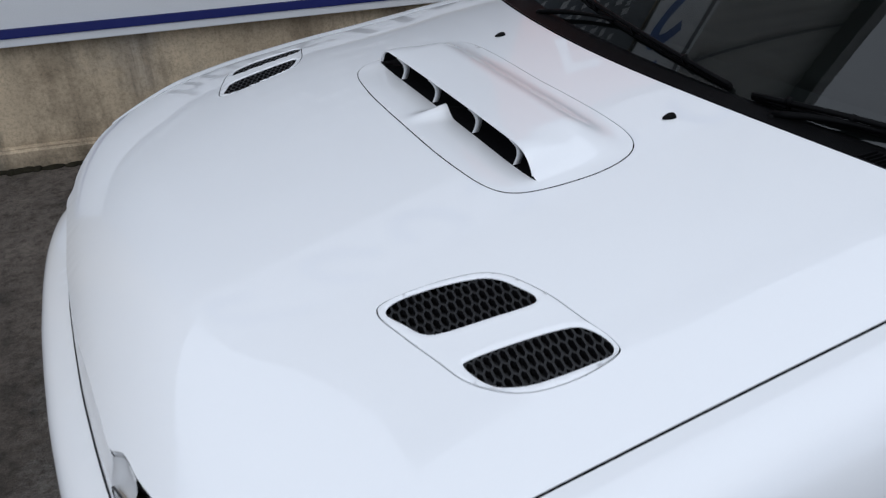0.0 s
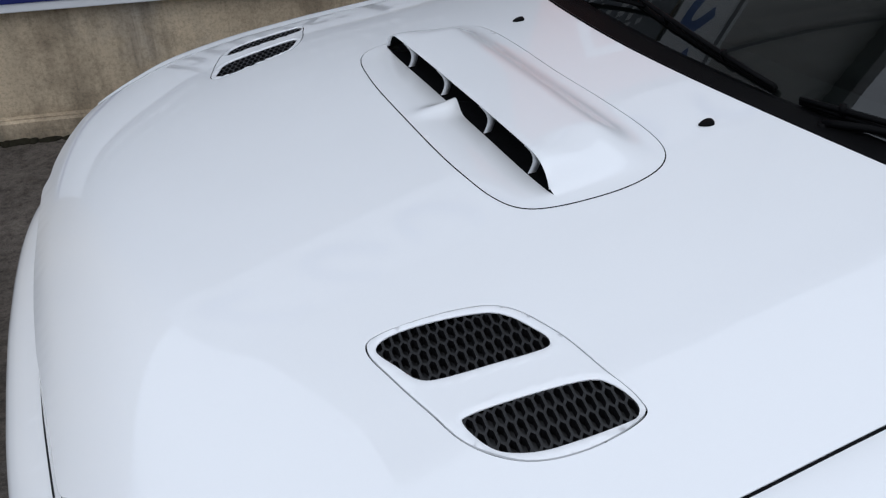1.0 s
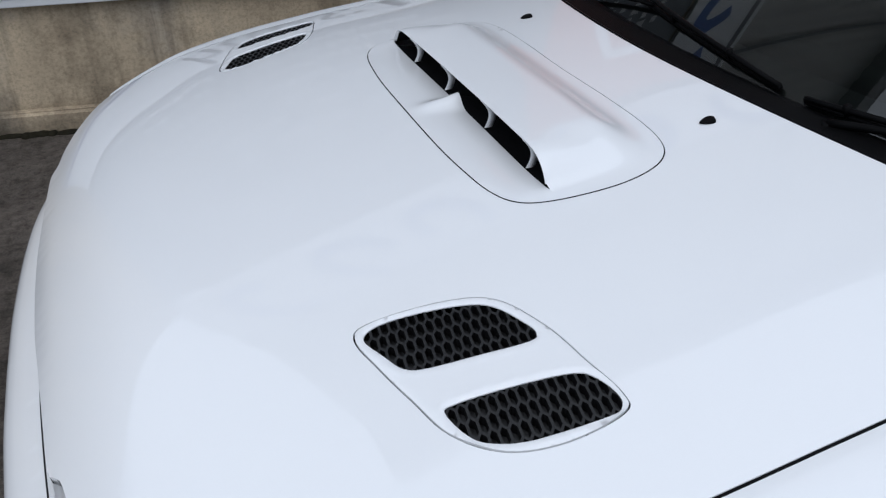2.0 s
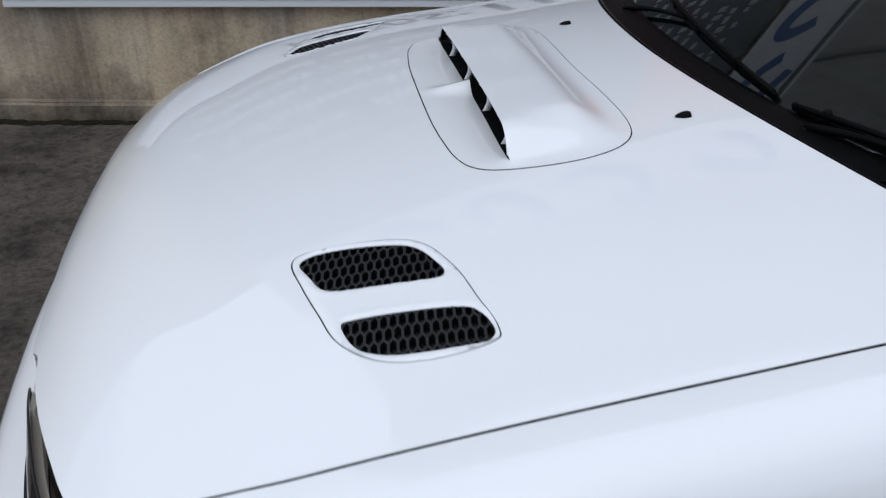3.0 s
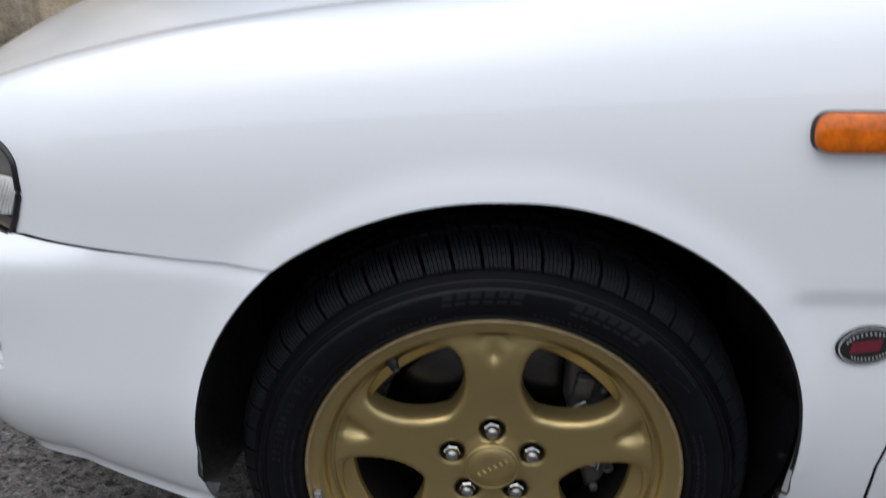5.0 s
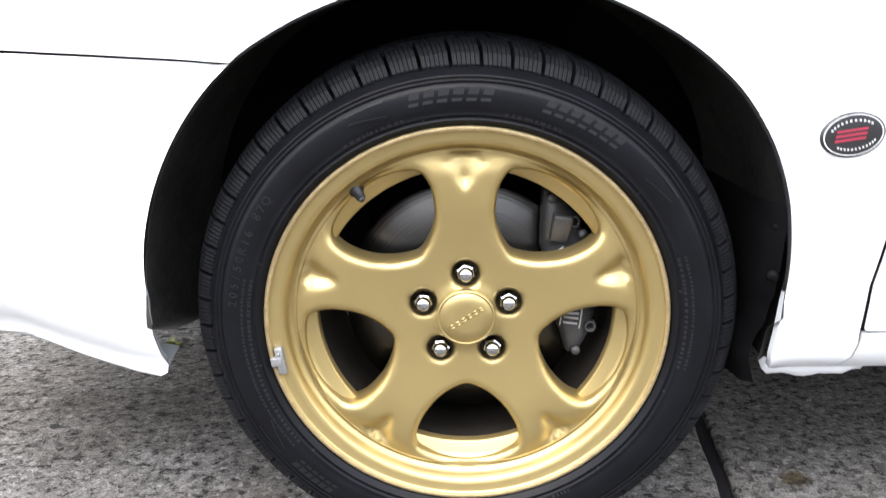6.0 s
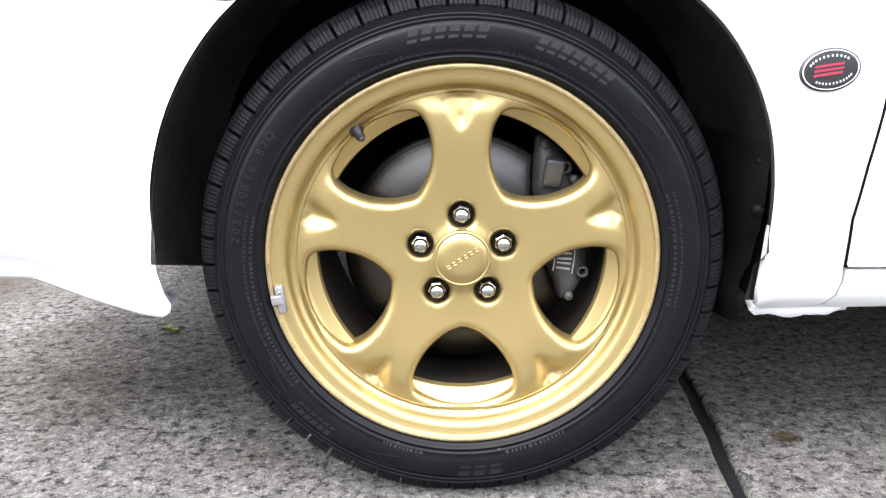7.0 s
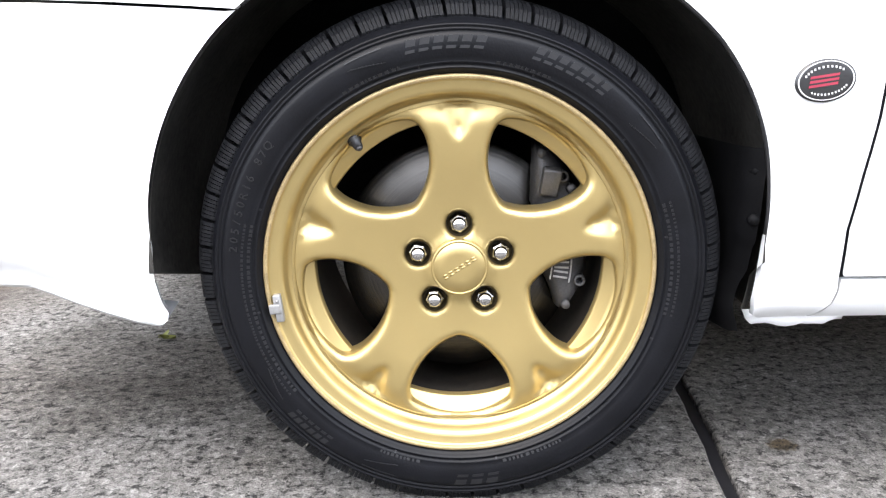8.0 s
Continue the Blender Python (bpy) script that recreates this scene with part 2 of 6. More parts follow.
def disc_material():
    """Turned steel: fine rings about the axle, dull towards the hub."""
    g = Nodes("brake_disc_steel", 0.27)
    g.b.inputs["Metallic"].default_value = 1.0
    dz = g.math("ADD", g.axis(2), -HUB)
    r = g.math("SQRT", g.math("ADD", g.math("MULTIPLY", g.axis(0), g.axis(0)), g.math("MULTIPLY", dz, dz)), 0.0)
    at = g.nt.nodes.new("ShaderNodeCombineXYZ")
    g.nt.links.new(r, at.inputs[0])
    rings = g.noise(420, 3, 0.7, at.outputs[0])
    tone = g.ramp(rings, [(0.3, (0.030, 0.028, 0.026)), (0.5, (0.065, 0.062, 0.059)), (0.7, (0.11, 0.106, 0.10))])
    rust = g.ramp(g.math("ADD", r, g.math("MULTIPLY", g.noise(40, 6, 0.7), 0.02)), [(0.088, (0.20, 0.15, 0.12)), (0.097, (1, 1, 1))])
    return g.done(g.mix(tone, rust), rings, 0.25, 0.0006)


HUB = 0.2905      # height of the front axle
DISC = disc_material()
WALL = wall_material()
MOSS = mat("dark_moss", (0.018, 0.016, 0.010), rough=0.95, spec=0.1, var=0.5, scale=25, bump=0.5, bscale=300)
GROUND = ground_material()


# ------------------------------------------------------------ mesh helpers
def link_mesh(name, bm, material, parent=None, label="", smooth=True):
    me = bpy.data.meshes.new(name)
    bm.to_mesh(me)
    bm.free()
    for p in me.polygons:
        p.use_smooth = smooth
    me.materials.append(material)
    ob = new(name, me)
    if parent is not None:
        ob.parent = parent
    if label:
        ob["label"] = label
    return ob


def part(name, bm, material, parent, label="", smooth=True):
    return link_mesh(name, bm, material, parent, label, smooth)


def thing(name, label, category, loc=(0, 0, 0), group="", kind=""):
    ob = new(name)
    ob.empty_display_size = 0.1
    ob.location = loc
    return tagged(ob, label, category, group, kind)


def inside(pts, poly):
    """Even-odd test of points against a closed polygon."""
    a = np.asarray(poly, float)
    b = np.roll(a, -1, 0)
    dy = np.where(b[:, 1] == a[:, 1], 1e-12, b[:, 1] - a[:, 1])
    out = np.zeros(len(pts), bool)
    for k in range(0, len(pts), 4000):
        p = np.asarray(pts)[k:k + 4000]
        x, y = p[:, :1], p[:, 1:2]
        cross = (a[:, 1] > y) != (b[:, 1] > y)
        xi = (b[:, 0] - a[:, 0]) * (y - a[:, 1]) / dy + a[:, 0]
        out[k:k + 4000] = (cross & (x < xi)).sum(1) % 2 == 1
    return out


def edge_dist(pts, poly):
    """Distance of each point from a closed polygon's edges."""
    a = np.asarray(poly, float)
    d = np.roll(a, -1, 0) - a
    dd = np.maximum((d * d).sum(1), 1e-12)
    out = np.zeros(len(pts))
    for k in range(0, len(pts), 4000):
        p = np.asarray(pts, float)[k:k + 4000, None] - a
        t = np.clip((p * d).sum(2) / dd, 0, 1)
        out[k:k + 4000] = np.sqrt(((p - t[..., None] * d) ** 2).sum(2).min(1))
    return out


def dense(poly, step, closed=True):
    """The outline with points no further apart than step."""
    out = []
    n = len(poly)
    for k in range(n if closed else n - 1):
        p, q = np.array(poly[k], float), np.array(poly[(k + 1) % n], float)
        m = max(1, int(math.ceil(np.linalg.norm(q - p) / step)))
        out += [tuple(p + (q - p) * j / m) for j in range(m)]
    if not closed:
        out.append(tuple(poly[-1]))
    return out


def smooth_loop(ctrl, per=8):
    """A closed Catmull-Rom curve through the control points."""
    c = np.array(ctrl, float)
    n, out = len(c), []
    for k in range(n):
        p0, p1, p2, p3 = c[k - 1], c[k], c[(k + 1) % n], c[(k + 2) % n]
        for j in range(per):
            t = j / per
            out.append(tuple(0.5 * ((2 * p1) + (p2 - p0) * t + (2 * p0 - 5 * p1 + 4 * p2 - p3) * t**2 + (3 * p1 - p0 - 3 * p2 + p3) * t**3)))
    return out


def offset_loop(loop, d):
    """The loop moved inwards by d (outwards when negative)."""
    a = np.array(loop, float)
    area = 0.5 * np.sum(a[:, 0] * np.roll(a[:, 1], -1) - np.roll(a[:, 0], -1) * a[:, 1])
    t = np.roll(a, -1, 0) - np.roll(a, 1, 0)
    t /= np.maximum(np.linalg.norm(t, axis=1), 1e-9)[:, None]
    nrm = np.stack([-t[:, 1], t[:, 0]], 1) * (1 if area > 0 else -1)
    return [tuple(p) for p in a + d * nrm]


def rounded(poly, r, per=5):
    """A polygon with rounded corners."""
    out, n = [], len(poly)
    for k in range(n):
        p, a, b = (np.array(poly[j % n], float) for j in (k, k - 1, k + 1))
        rr = r[k] if isinstance(r, (list, tuple)) else r
        da, db = np.linalg.norm(a - p), np.linalg.norm(b - p)
        rr = min(rr, 0.45 * da, 0.45 * db)
        s, e = p + (a - p) / da * rr, p + (b - p) / db * rr
        for j in range(per + 1):
            t = j / per
            out.append(tuple((1 - t) ** 2 * s + 2 * t * (1 - t) * p + t * t * e))
    return out


def sheet(outer, holes, step, where, skirt=None, flip=False, bm=None, hole_skirt=None):
    """A triangulated sheet inside an outline, without its holes, laid in space by where(u, v).
    skirt: a vector by which its outer edge is folded; hole_skirt: the same for its holes."""
    outer = dense(outer, step)
    holes = [dense(h, step * 0.7) for h in holes]
    a = np.array(outer)
    lo, hi = a.min(0), a.max(0)
    gx, gy = np.arange(lo[0] + step / 2, hi[0], step), np.arange(lo[1] + step / 2, hi[1], step * 0.866)
    pts = np.array([(x + (step / 2 if j % 2 else 0), y) for j, y in enumerate(gy) for x in gx])
    keep = inside(pts, outer) & (edge_dist(pts, outer) > 0.45 * step)
    for h in holes:
        keep &= ~inside(pts, h) & (edge_dist(pts, h) > 0.35 * step)
    verts, edges = [Vector(p) for p in outer], [(k, (k + 1) % len(outer)) for k in range(len(outer))]
    for h in holes:
        n0 = len(verts)
        verts += [Vector(p) for p in h]
        edges += [(n0 + k, n0 + (k + 1) % len(h)) for k in range(len(h))]
    verts += [Vector(p) for p in pts[keep]]
    vo, _, fo, *_ = delaunay_2d_cdt(verts, edges, [], 0, 1e-7)
    v = np.array([tuple(p) for p in vo])
    f = np.array([t for t in fo if len(t) == 3])
    mid = v[f].mean(1)
    ok = inside(mid, outer)
    for h in holes:
        ok &= ~inside(mid, h)
    f = f[ok]
    bm = bm or bmesh.new()
    made = {}
    for k in np.unique(f):
        made[k] = bm.verts.new(where(*v[k]))
    for t in f:
        tri = [made[k] for k in (t[::-1] if flip else t)]
        bm.faces.new(tri)

    def fold(loop, vec):
        idx = [int(np.argmin(((v - p) ** 2).sum(1))) for p in np.array(loop)]
        ring = [bm.verts.new(made[k].co) for k in idx if k in made]
        low = []
        for q in ring:
            d = vec(q.co) if callable(vec) else Vector(vec)
            low.append(bm.verts.new(q.co + d))
        for k in range(len(ring)):
            j = (k + 1) % len(ring)
            if ring[k] is not ring[j]:
                bm.faces.new((ring[k], ring[j], low[j], low[k]))

    if skirt is not None:
        fold(outer, skirt)
    if hole_skirt is not None:
        for h in holes:
            fold(h, hole_skirt)
    return bm


def facing(bm, way):
    """Turns all faces so that they look along way on the whole."""
    bm.normal_update()
    if sum(f.normal.dot(Vector(way)) * f.calc_area() for f in bm.faces) < 0:
        bmesh.ops.reverse_faces(bm, faces=bm.faces)
    return bm


def grid(us, vs, where, bm=None, close_u=False):
    """A quad grid laid by where(u, v)."""
    bm = bm or bmesh.new()
    vv = [[bm.verts.new(where(u, v)) for v in vs] for u in us]
    n = len(us)
    for i in range(n if close_u else n - 1):
        for j in range(len(vs) - 1):
            bm.faces.new((vv[i][j], vv[(i + 1) % n][j], vv[(i + 1) % n][j + 1], vv[i][j + 1]))
    return bm


def box(bm, lo, hi, m=None, bevel=0.0):
    r = bmesh.ops.create_cube(bm, size=1.0)
    vs = r["verts"]
    c, s = (Vector(lo) + Vector(hi)) / 2, Vector(hi) - Vector(lo)
    for v in vs:
        v.co = Vector((v.co.x * s.x, v.co.y * s.y, v.co.z * s.z)) + c
    if bevel:
        es = list({e for v in vs for e in v.link_edges})
        r2 = bmesh.ops.bevel(bm, geom=es, offset=bevel, segments=2, affect="EDGES", profile=0.6)
        vs = list({v for f in r2["faces"] for v in f.verts} | {v for v in vs if v.is_valid})
    if m is not None:
        for v in vs:
            v.co = m @ v.co
    return bm


def tube(bm, pts, radius, n=10):
    """A round rod along a list of points; radius may change along it."""
    rings = []
    for k, p in enumerate(pts):
        p = Vector(p)
        a, b = Vector(pts[max(k - 1, 0)]), Vector(pts[min(k + 1, len(pts) - 1)])
        d = (b - a).normalized()
        s = d.orthogonal().normalized() if abs(d.z) > 0.95 else d.cross(Vector((0, 0, 1))).normalized()
        t = d.cross(s)
        r = radius[k] if isinstance(radius, (list, tuple)) else radius
        rings.append([bm.verts.new(p + r * (math.cos(2 * math.pi * j / n) * s + math.sin(2 * math.pi * j / n) * t)) for j in range(n)])
    for a, b in zip(rings, rings[1:]):
        for j in range(n):
            bm.faces.new((a[j], a[(j + 1) % n], b[(j + 1) % n], b[j]))
    bm.faces.new(rings[0][::-1])
    bm.faces.new(rings[-1])
    return bm


def revolve(profile, n=160, bm=None, axis_y=True):
    """A ring about the y axis; the profile lists (radius, y)."""
    bm = bm or bmesh.new()
    rows = []
    for k in range(n):
        a = 2 * math.pi * k / n
        rows.append([bm.verts.new((r * math.cos(a), y, r * math.sin(a))) for r, y in profile])
    for k in range(n):
        p, q = rows[k], rows[(k + 1) % n]
        for j in range(len(profile) - 1):
            bm.faces.new((p[j], q[j], q[j + 1], p[j + 1]))
    return bm


def glyph_mesh(text, size, depth, shear=0.0):
    """Letters of the built-in font as a bmesh in the xy plane, standing on y = 0, beginning at x = 0."""
    cu = bpy.data.curves.new("letters", "FONT")
    cu.body, cu.size, cu.extrude, cu.shear = text, size, depth, shear
    cu.resolution_u = 4
    ob = new("letters", cu)
    dg = bpy.context.evaluated_depsgraph_get()
    me = bpy.data.meshes.new_from_object(ob.evaluated_get(dg))
    bm = bmesh.new()
    bm.from_mesh(me)
    bpy.data.objects.remove(ob)
    bpy.data.curves.remove(cu)
    bpy.data.meshes.remove(me)
    return bm


# ------------------------------------------------------------ ground
def make_ground():
    bm = bmesh.new()
    joint = 0.363
    ys = [-400, -40, -6, -2] + [-1.5 + 0.05 * k for k in range(121)] + [6, 40, 400]
    rows = []
    for y in ys:
        wob = 0.006 * noise.noise(Vector((0, y * 9, 0))) + 0.003 * noise.noise(Vector((3, y * 31, 0)))
        half = 0.0095 + 0.004 * abs(noise.noise(Vector((5, y * 13, 1))))
        jx = joint + 0.10 * min(2.0, max(-2.0, y - 0.3)) + wob
        f = min(1.0, max(0.0, (y - 1.9) / 1.2))
        rise = f * f * (3 - 2 * f)
        rows.append([bm.verts.new((x, y, z + rise * min(0.29, max(0.0, -0.0727 * x)))) for x, z in ((-400, 0), (-12, 0), (-4, 0), (-3, 0), (-2, 0), (-1, 0), (0, 0), (jx - half - 0.004, 0), (jx - half, -0.004), (jx - half + 0.001, -0.018), (jx + half - 0.001, -0.018), (jx + half, -0.004), (jx + half + 0.004, 0), (3, 0), (14, 0), (400, 0))])
    for a, b in zip(rows, rows[1:]):
        for k in range(len(a) - 1):
            bm.faces.new((a[k], a[k + 1], b[k + 1], b[k]))
    # bitumen in the joint
    fill = bmesh.new()
    lines = [[fill.verts.new((r[k].co.x + d, r[k].co.y, r[k].co.z + 0.0095 + e + 0.005 * noise.noise(Vector((k, r[k].co.y * 40, d * 300))))) for k, d, e in ((9, 0.0, 0.0), (9, 0.008, 0.0015), (10, 0.0, -0.001))] for r in rows[4:-3]]
    for a, b in zip(lines, lines[1:]):
        for k in range(2):
            fill.faces.new((a[k], a[k + 1], b[k + 1], b[k]))
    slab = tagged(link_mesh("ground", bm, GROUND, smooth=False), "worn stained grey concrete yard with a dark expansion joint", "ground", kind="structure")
    part("joint_filler", fill, SEAL, slab, "black bitumen filler")


make_ground()

# ------------------------------------------------------------ the car's lines
C = 0.85          # the car's middle plane, y = C
SEAM = 0.767      # half width of the bonnet
ARCH_Z, ARCH_R = 0.325, 0.326


def lerp(x, xs, ys):
    return float(np.interp(x, xs, ys))


_slopes = {}


def smooth_interp(x, xs, ys):
    """A monotone cubic through the given stations."""
    key = (tuple(xs), tuple(ys))
    if key not in _slopes:
        ax, ay = np.asarray(xs, float), np.asarray(ys, float)
        h = np.diff(ax)
        d = np.diff(ay) / h
        m = np.zeros(len(ax))
        m[0], m[-1] = d[0], d[-1]
        for j in range(1, len(ax) - 1):
            m[j] = 0 if d[j - 1] * d[j] <= 0 else 3 * (h[j - 1] + h[j]) / ((2 * h[j] + h[j - 1]) / d[j - 1] + (h[j] + 2 * h[j - 1]) / d[j])
        _slopes[key] = (ax.tolist(), ay.tolist(), h.tolist(), m.tolist())
    ax, ay, h, m = _slopes[key]
    if x <= ax[0]:
        return ay[0]
    if x >= ax[-1]:
        return ay[-1]
    k = bisect(ax, x) - 1
    t = (x - ax[k]) / h[k]
    return (1 + 2 * t) * (1 - t) ** 2 * ay[k] + t * (1 - t) ** 2 * h[k] * m[k] + t * t * (3 - 2 * t) * ay[k + 1] + t * t * (t - 1) * h[k] * m[k + 1]


def bisect(a, x):
    lo, hi = 0, len(a) - 1
    while lo < hi:
        mid = (lo + hi + 1) // 2
        if a[mid] <= x:
            lo = mid
        else:
            hi = mid - 1
    return lo + 1


CREST_X = [-0.83, -0.80, -0.75, -0.65, -0.546, -0.419, -0.295, -0.189, -0.086, 0.017, 0.148, 0.35, 0.6]
CREST_Z = [0.616, 0.6575, 0.7165, 0.7766, 0.8015, 0.829, 0.8535, 0.8705, 0.8835, 0.896, 0.911, 0.929, 0.95]
CROWN_X = [-0.80, -0.65, -0.55, -0.45, -0.35, -0.20, 0.0, 0.15, 0.6]
CROWN_K = [0.156, 0.135, 0.1055, 0.0880, 0.0840, 0.0900, 0.1005, 0.104, 0.110]
FLAT_X, FLAT_P = [-0.65, -0.32, -0.12, 0.10], [2.24, 2.9, 2.7, 2.3]   # how late the crown falls away


def bonnet_z(x, y):
    w = abs(y - C)
    fall = SEAM * SEAM * (w / SEAM) ** smooth_interp(x, FLAT_X, FLAT_P)
    return smooth_interp(x, CREST_X, CREST_Z) - smooth_interp(x, CROWN_X, CROWN_K) * fall


def rear_edge(w):
    return 0.178 + 0.265 * w * w


SEAM_X = [-0.660, -0.644, -0.630, -0.60, -0.546, -0.49, -0.42, -0.30, -0.19, -0.08, 0.05, 0.17, 0.30, 0.46]
SEAM_W = [0.678, 0.705, 0.718, 0.730, 0.747, 0.759, 0.767, 0.7705, 0.769, 0.765, 0.761, 0.758, 0.754, 0.748]


def seam_w(x):
    """Half width of the bonnet along the car."""
    return smooth_interp(x, SEAM_X, SEAM_W)


def bonnet_outline():
    half = [(rear_edge(w), w) for w in np.linspace(0, 0.735, 16)]
    half += [(rear_edge(0.75) - 0.008, 0.75)]
    half += [(x, seam_w(x)) for x in np.linspace(0.30, -0.63, 60)]
    ctrl = [(-0.63, 0.718), (-0.644, 0.705), (-0.660, 0.678), (-0.686, 0.618), (-0.714, 0.543), (-0.734, 0.474), (-0.744, 0.420), (-0.759, 0.392), (-0.764, 0.32), (-0.772, 0.20), (-0.779, 0.10), (-0.781, 0.0)]
    run = [0.0]
    for p, q in zip(ctrl, ctrl[1:]):
        run.append(run[-1] + math.dist(p, q))
    half += [(smooth_interp(a, run, [p[0] for p in ctrl]), smooth_interp(a, run, [p[1] for p in ctrl])) for a in np.linspace(0, run[-1], 70)[1:]]
    loop = [(x, C - w) for x, w in half] + [(x, C + w) for x, w in half[-2:0:-1]]
    return loop


VENT_PLATE = smooth_loop([(-0.4235, 0.403), (-0.4035, 0.419), (-0.326, 0.4065), (-0.277, 0.380), (-0.248, 0.319), (-0.233, 0.254), (-0.222, 0.205), (-0.231, 0.185), (-0.290, 0.1795), (-0.343, 0.1950), (-0.3805, 0.236), (-0.398, 0.292), (-0.413, 0.349)], 6)
VENT_A = smooth_loop([(-0.415, 0.399), (-0.398, 0.411), (-0.358, 0.406), (-0.308, 0.390), (-0.282, 0.371), (-0.263, 0.331), (-0.260, 0.313), (-0.271, 0.306), (-0.319, 0.314), (-0.370, 0.325), (-0.392, 0.338), (-0.405, 0.368)], 5)
VENT_B = smooth_loop([(-0.376, 0.262), (-0.364, 0.268), (-0.309, 0.260), (-0.253, 0.248), (-0.235, 0.233), (-0.226, 0.208), (-0.229, 0.193), (-0.246, 0.188), (-0.315, 0.195), (-0.350, 0.209), (-0.367, 0.228)], 5)
SCOOP_HALF = [(-0.218, 0.718), (-0.213, 0.635), (-0.204, 0.567), (-0.185, 0.524), (-0.146, 0.503), (-0.075, 0.494), (-0.022, 0.500), (0.016, 0.519), (0.037, 0.555), (0.044, 0.62), (0.043, 0.72)]
SCOOP = smooth_loop([(-0.219, C)] + SCOOP_HALF + [(0.040, C)] + [(x, 2 * C - y) for x, y in SCOOP_HALF[::-1]], 5)


def eased(loop):
    return [(x, y - 0.002 - 0.005 * min(1.0, max(0.0, (y - 0.24) / 0.10))) for x, y in loop]


VENT_PLATE, VENT_A, VENT_B = eased(VENT_PLATE), eased(VENT_A), eased(VENT_B)


def mirrored(loop):
    return [(x, 2 * C + 0.022 - y) for x, y in loop][::-1]


car = thing("car", "white sports saloon car with a vented bonnet and gold wheels", "car", (0, 0, 0))


# ------------------------------------------------------------ bonnet
def make_bonnet():
    gap, edge = 0.0009, 0.0015
    on = lambda u, v: (u, v, bonnet_z(u, v))
    holes = [offset_loop(SCOOP, -gap), offset_loop(VENT_PLATE, -gap), offset_loop(mirrored(VENT_PLATE), -gap)]
    bm = sheet(offset_loop(bonnet_outline(), edge), holes, 0.018, on, skirt=lambda p: Vector((0.003, 0, -0.016)) if p.x < -0.64 else Vector((0, 0, -0.0012)), hole_skirt=(0, 0, -0.003))
    bonnet = part("bonnet", bm, PAINT, car, "glossy white bonnet with an air scoop and two pairs of mesh vents")
    for plate, va, vb in ((VENT_PLATE, VENT_A, VENT_B), (mirrored(VENT_PLATE), mirrored(VENT_A), mirrored(VENT_B))):
        def on_plate(u, v):
            p = np.array([[u, v]])
            e = float(edge_dist(p, plate)[0])
            lip = 0.0008 * min(1, e / 0.006)
            d = min(float(edge_dist(p, h)[0]) for h in (va, vb))
            return (u, v, bonnet_z(u, v) + lip + 0.0012 * math.exp(-(((d - 0.004) / 0.003) ** 2)) - 0.0016 * max(0, 1 - d / 0.003) ** 2)
        bm = sheet(offset_loop(plate, gap), [va, vb], 0.0055, on_plate, skirt=(0, 0, -0.003), hole_skirt=(0, 0, -0.0014))
        part("vent_plate", bm, PAINT, bonnet, "white vent plate with two slanted openings")
        for hole in (va, vb):
            part("vent_mesh", vent_mesh(hole), MESH, bonnet, "black honeycomb mesh", smooth=False)
    # near-black strip standing for shade in the shut line and under the inset plates
    bm = bmesh.new()
    for loop, w, d in ((bonnet_outline(), 0.006, 0.0016), (SCOOP, 0.004, 0.004), (VENT_PLATE, 0.004, 0.004), (mirrored(VENT_PLATE), 0.004, 0.004)):
        ring = [[bm.verts.new((u, v, bonnet_z(u, v) - d)) for u, v in (p, q)] for p, q in zip(offset_loop(loop, w), offset_loop(loop, -w))]
        for k in range(len(ring)):
            p, q = ring[k], ring[(k + 1) % len(ring)]
            if min(p[0].co.x, q[0].co.x) > -0.635:
                bm.faces.new((p[0], q[0], q[1], p[1]))
    part("shut_line_seal", bm, DARK, bonnet)
    return bonnet


def vent_mesh(hole):
    """Stretched honeycomb bars over a dark backing, sunk below the plate."""
    bm = bmesh.new()
    a = np.array(hole)
    lo, hi = a.min(0), a.max(0)
    ex, ey = 0.0056, 0.0128
    big = offset_loop(hole, -0.004)
    wall, deep = 0.0014, 0.010
    sink = lambda x, y: bonnet_z(x, y) - 0.0016
    turn = math.radians(-6)
    ca, sa = math.cos(turn), math.sin(turn)
    mid = (lo + hi) / 2
    for i in range(-20, 21):
        for j in range(-12, 13):
            cx, cy = (i + (0.5 if j % 2 else 0)) * ex * 1.732, j * ey * 1.5
            corner = []
            for k in range(6):
                t = math.radians(60 * k + 30)
                px, py = cx + ex * math.cos(t), cy + ey * math.sin(t)
                corner.append((mid[0] + ca * px - sa * py, mid[1] + sa * px + ca * py))
            for k in range(3):
                p, q = np.array(corner[k]), np.array(corner[k + 1])
                m = (p + q) / 2
                if not inside(m[None], big)[0]:
                    continue
                d = q - p
                n = np.array([-d[1], d[0]]) / np.linalg.norm(d) * wall
                top = [bm.verts.new((*s, sink(*s))) for s in (p - n, q - n, q + n, p + n)]
                low = [bm.verts.new((v.co.x, v.co.y, v.co.z - deep)) for v in top]
                bm.faces.new(top)
                for s in (0, 2):
                    bm.faces.new((top[s], low[s], low[(s + 1) % 4], top[(s + 1) % 4]))
    back = [bm.verts.new((x, y, sink(x, y) - deep)) for x, y in offset_loop(hole, -0.006)]
    bm.faces.new(back)
    return bm


bonnet = make_bonnet()


# ------------------------------------------------------------ bonnet scoop
MOUTH = -0.134    # where the scoop's mouth stands along the car
MOUTH_W = 0.319
MOUTH_C = C + 0.005   # middle of the mouth


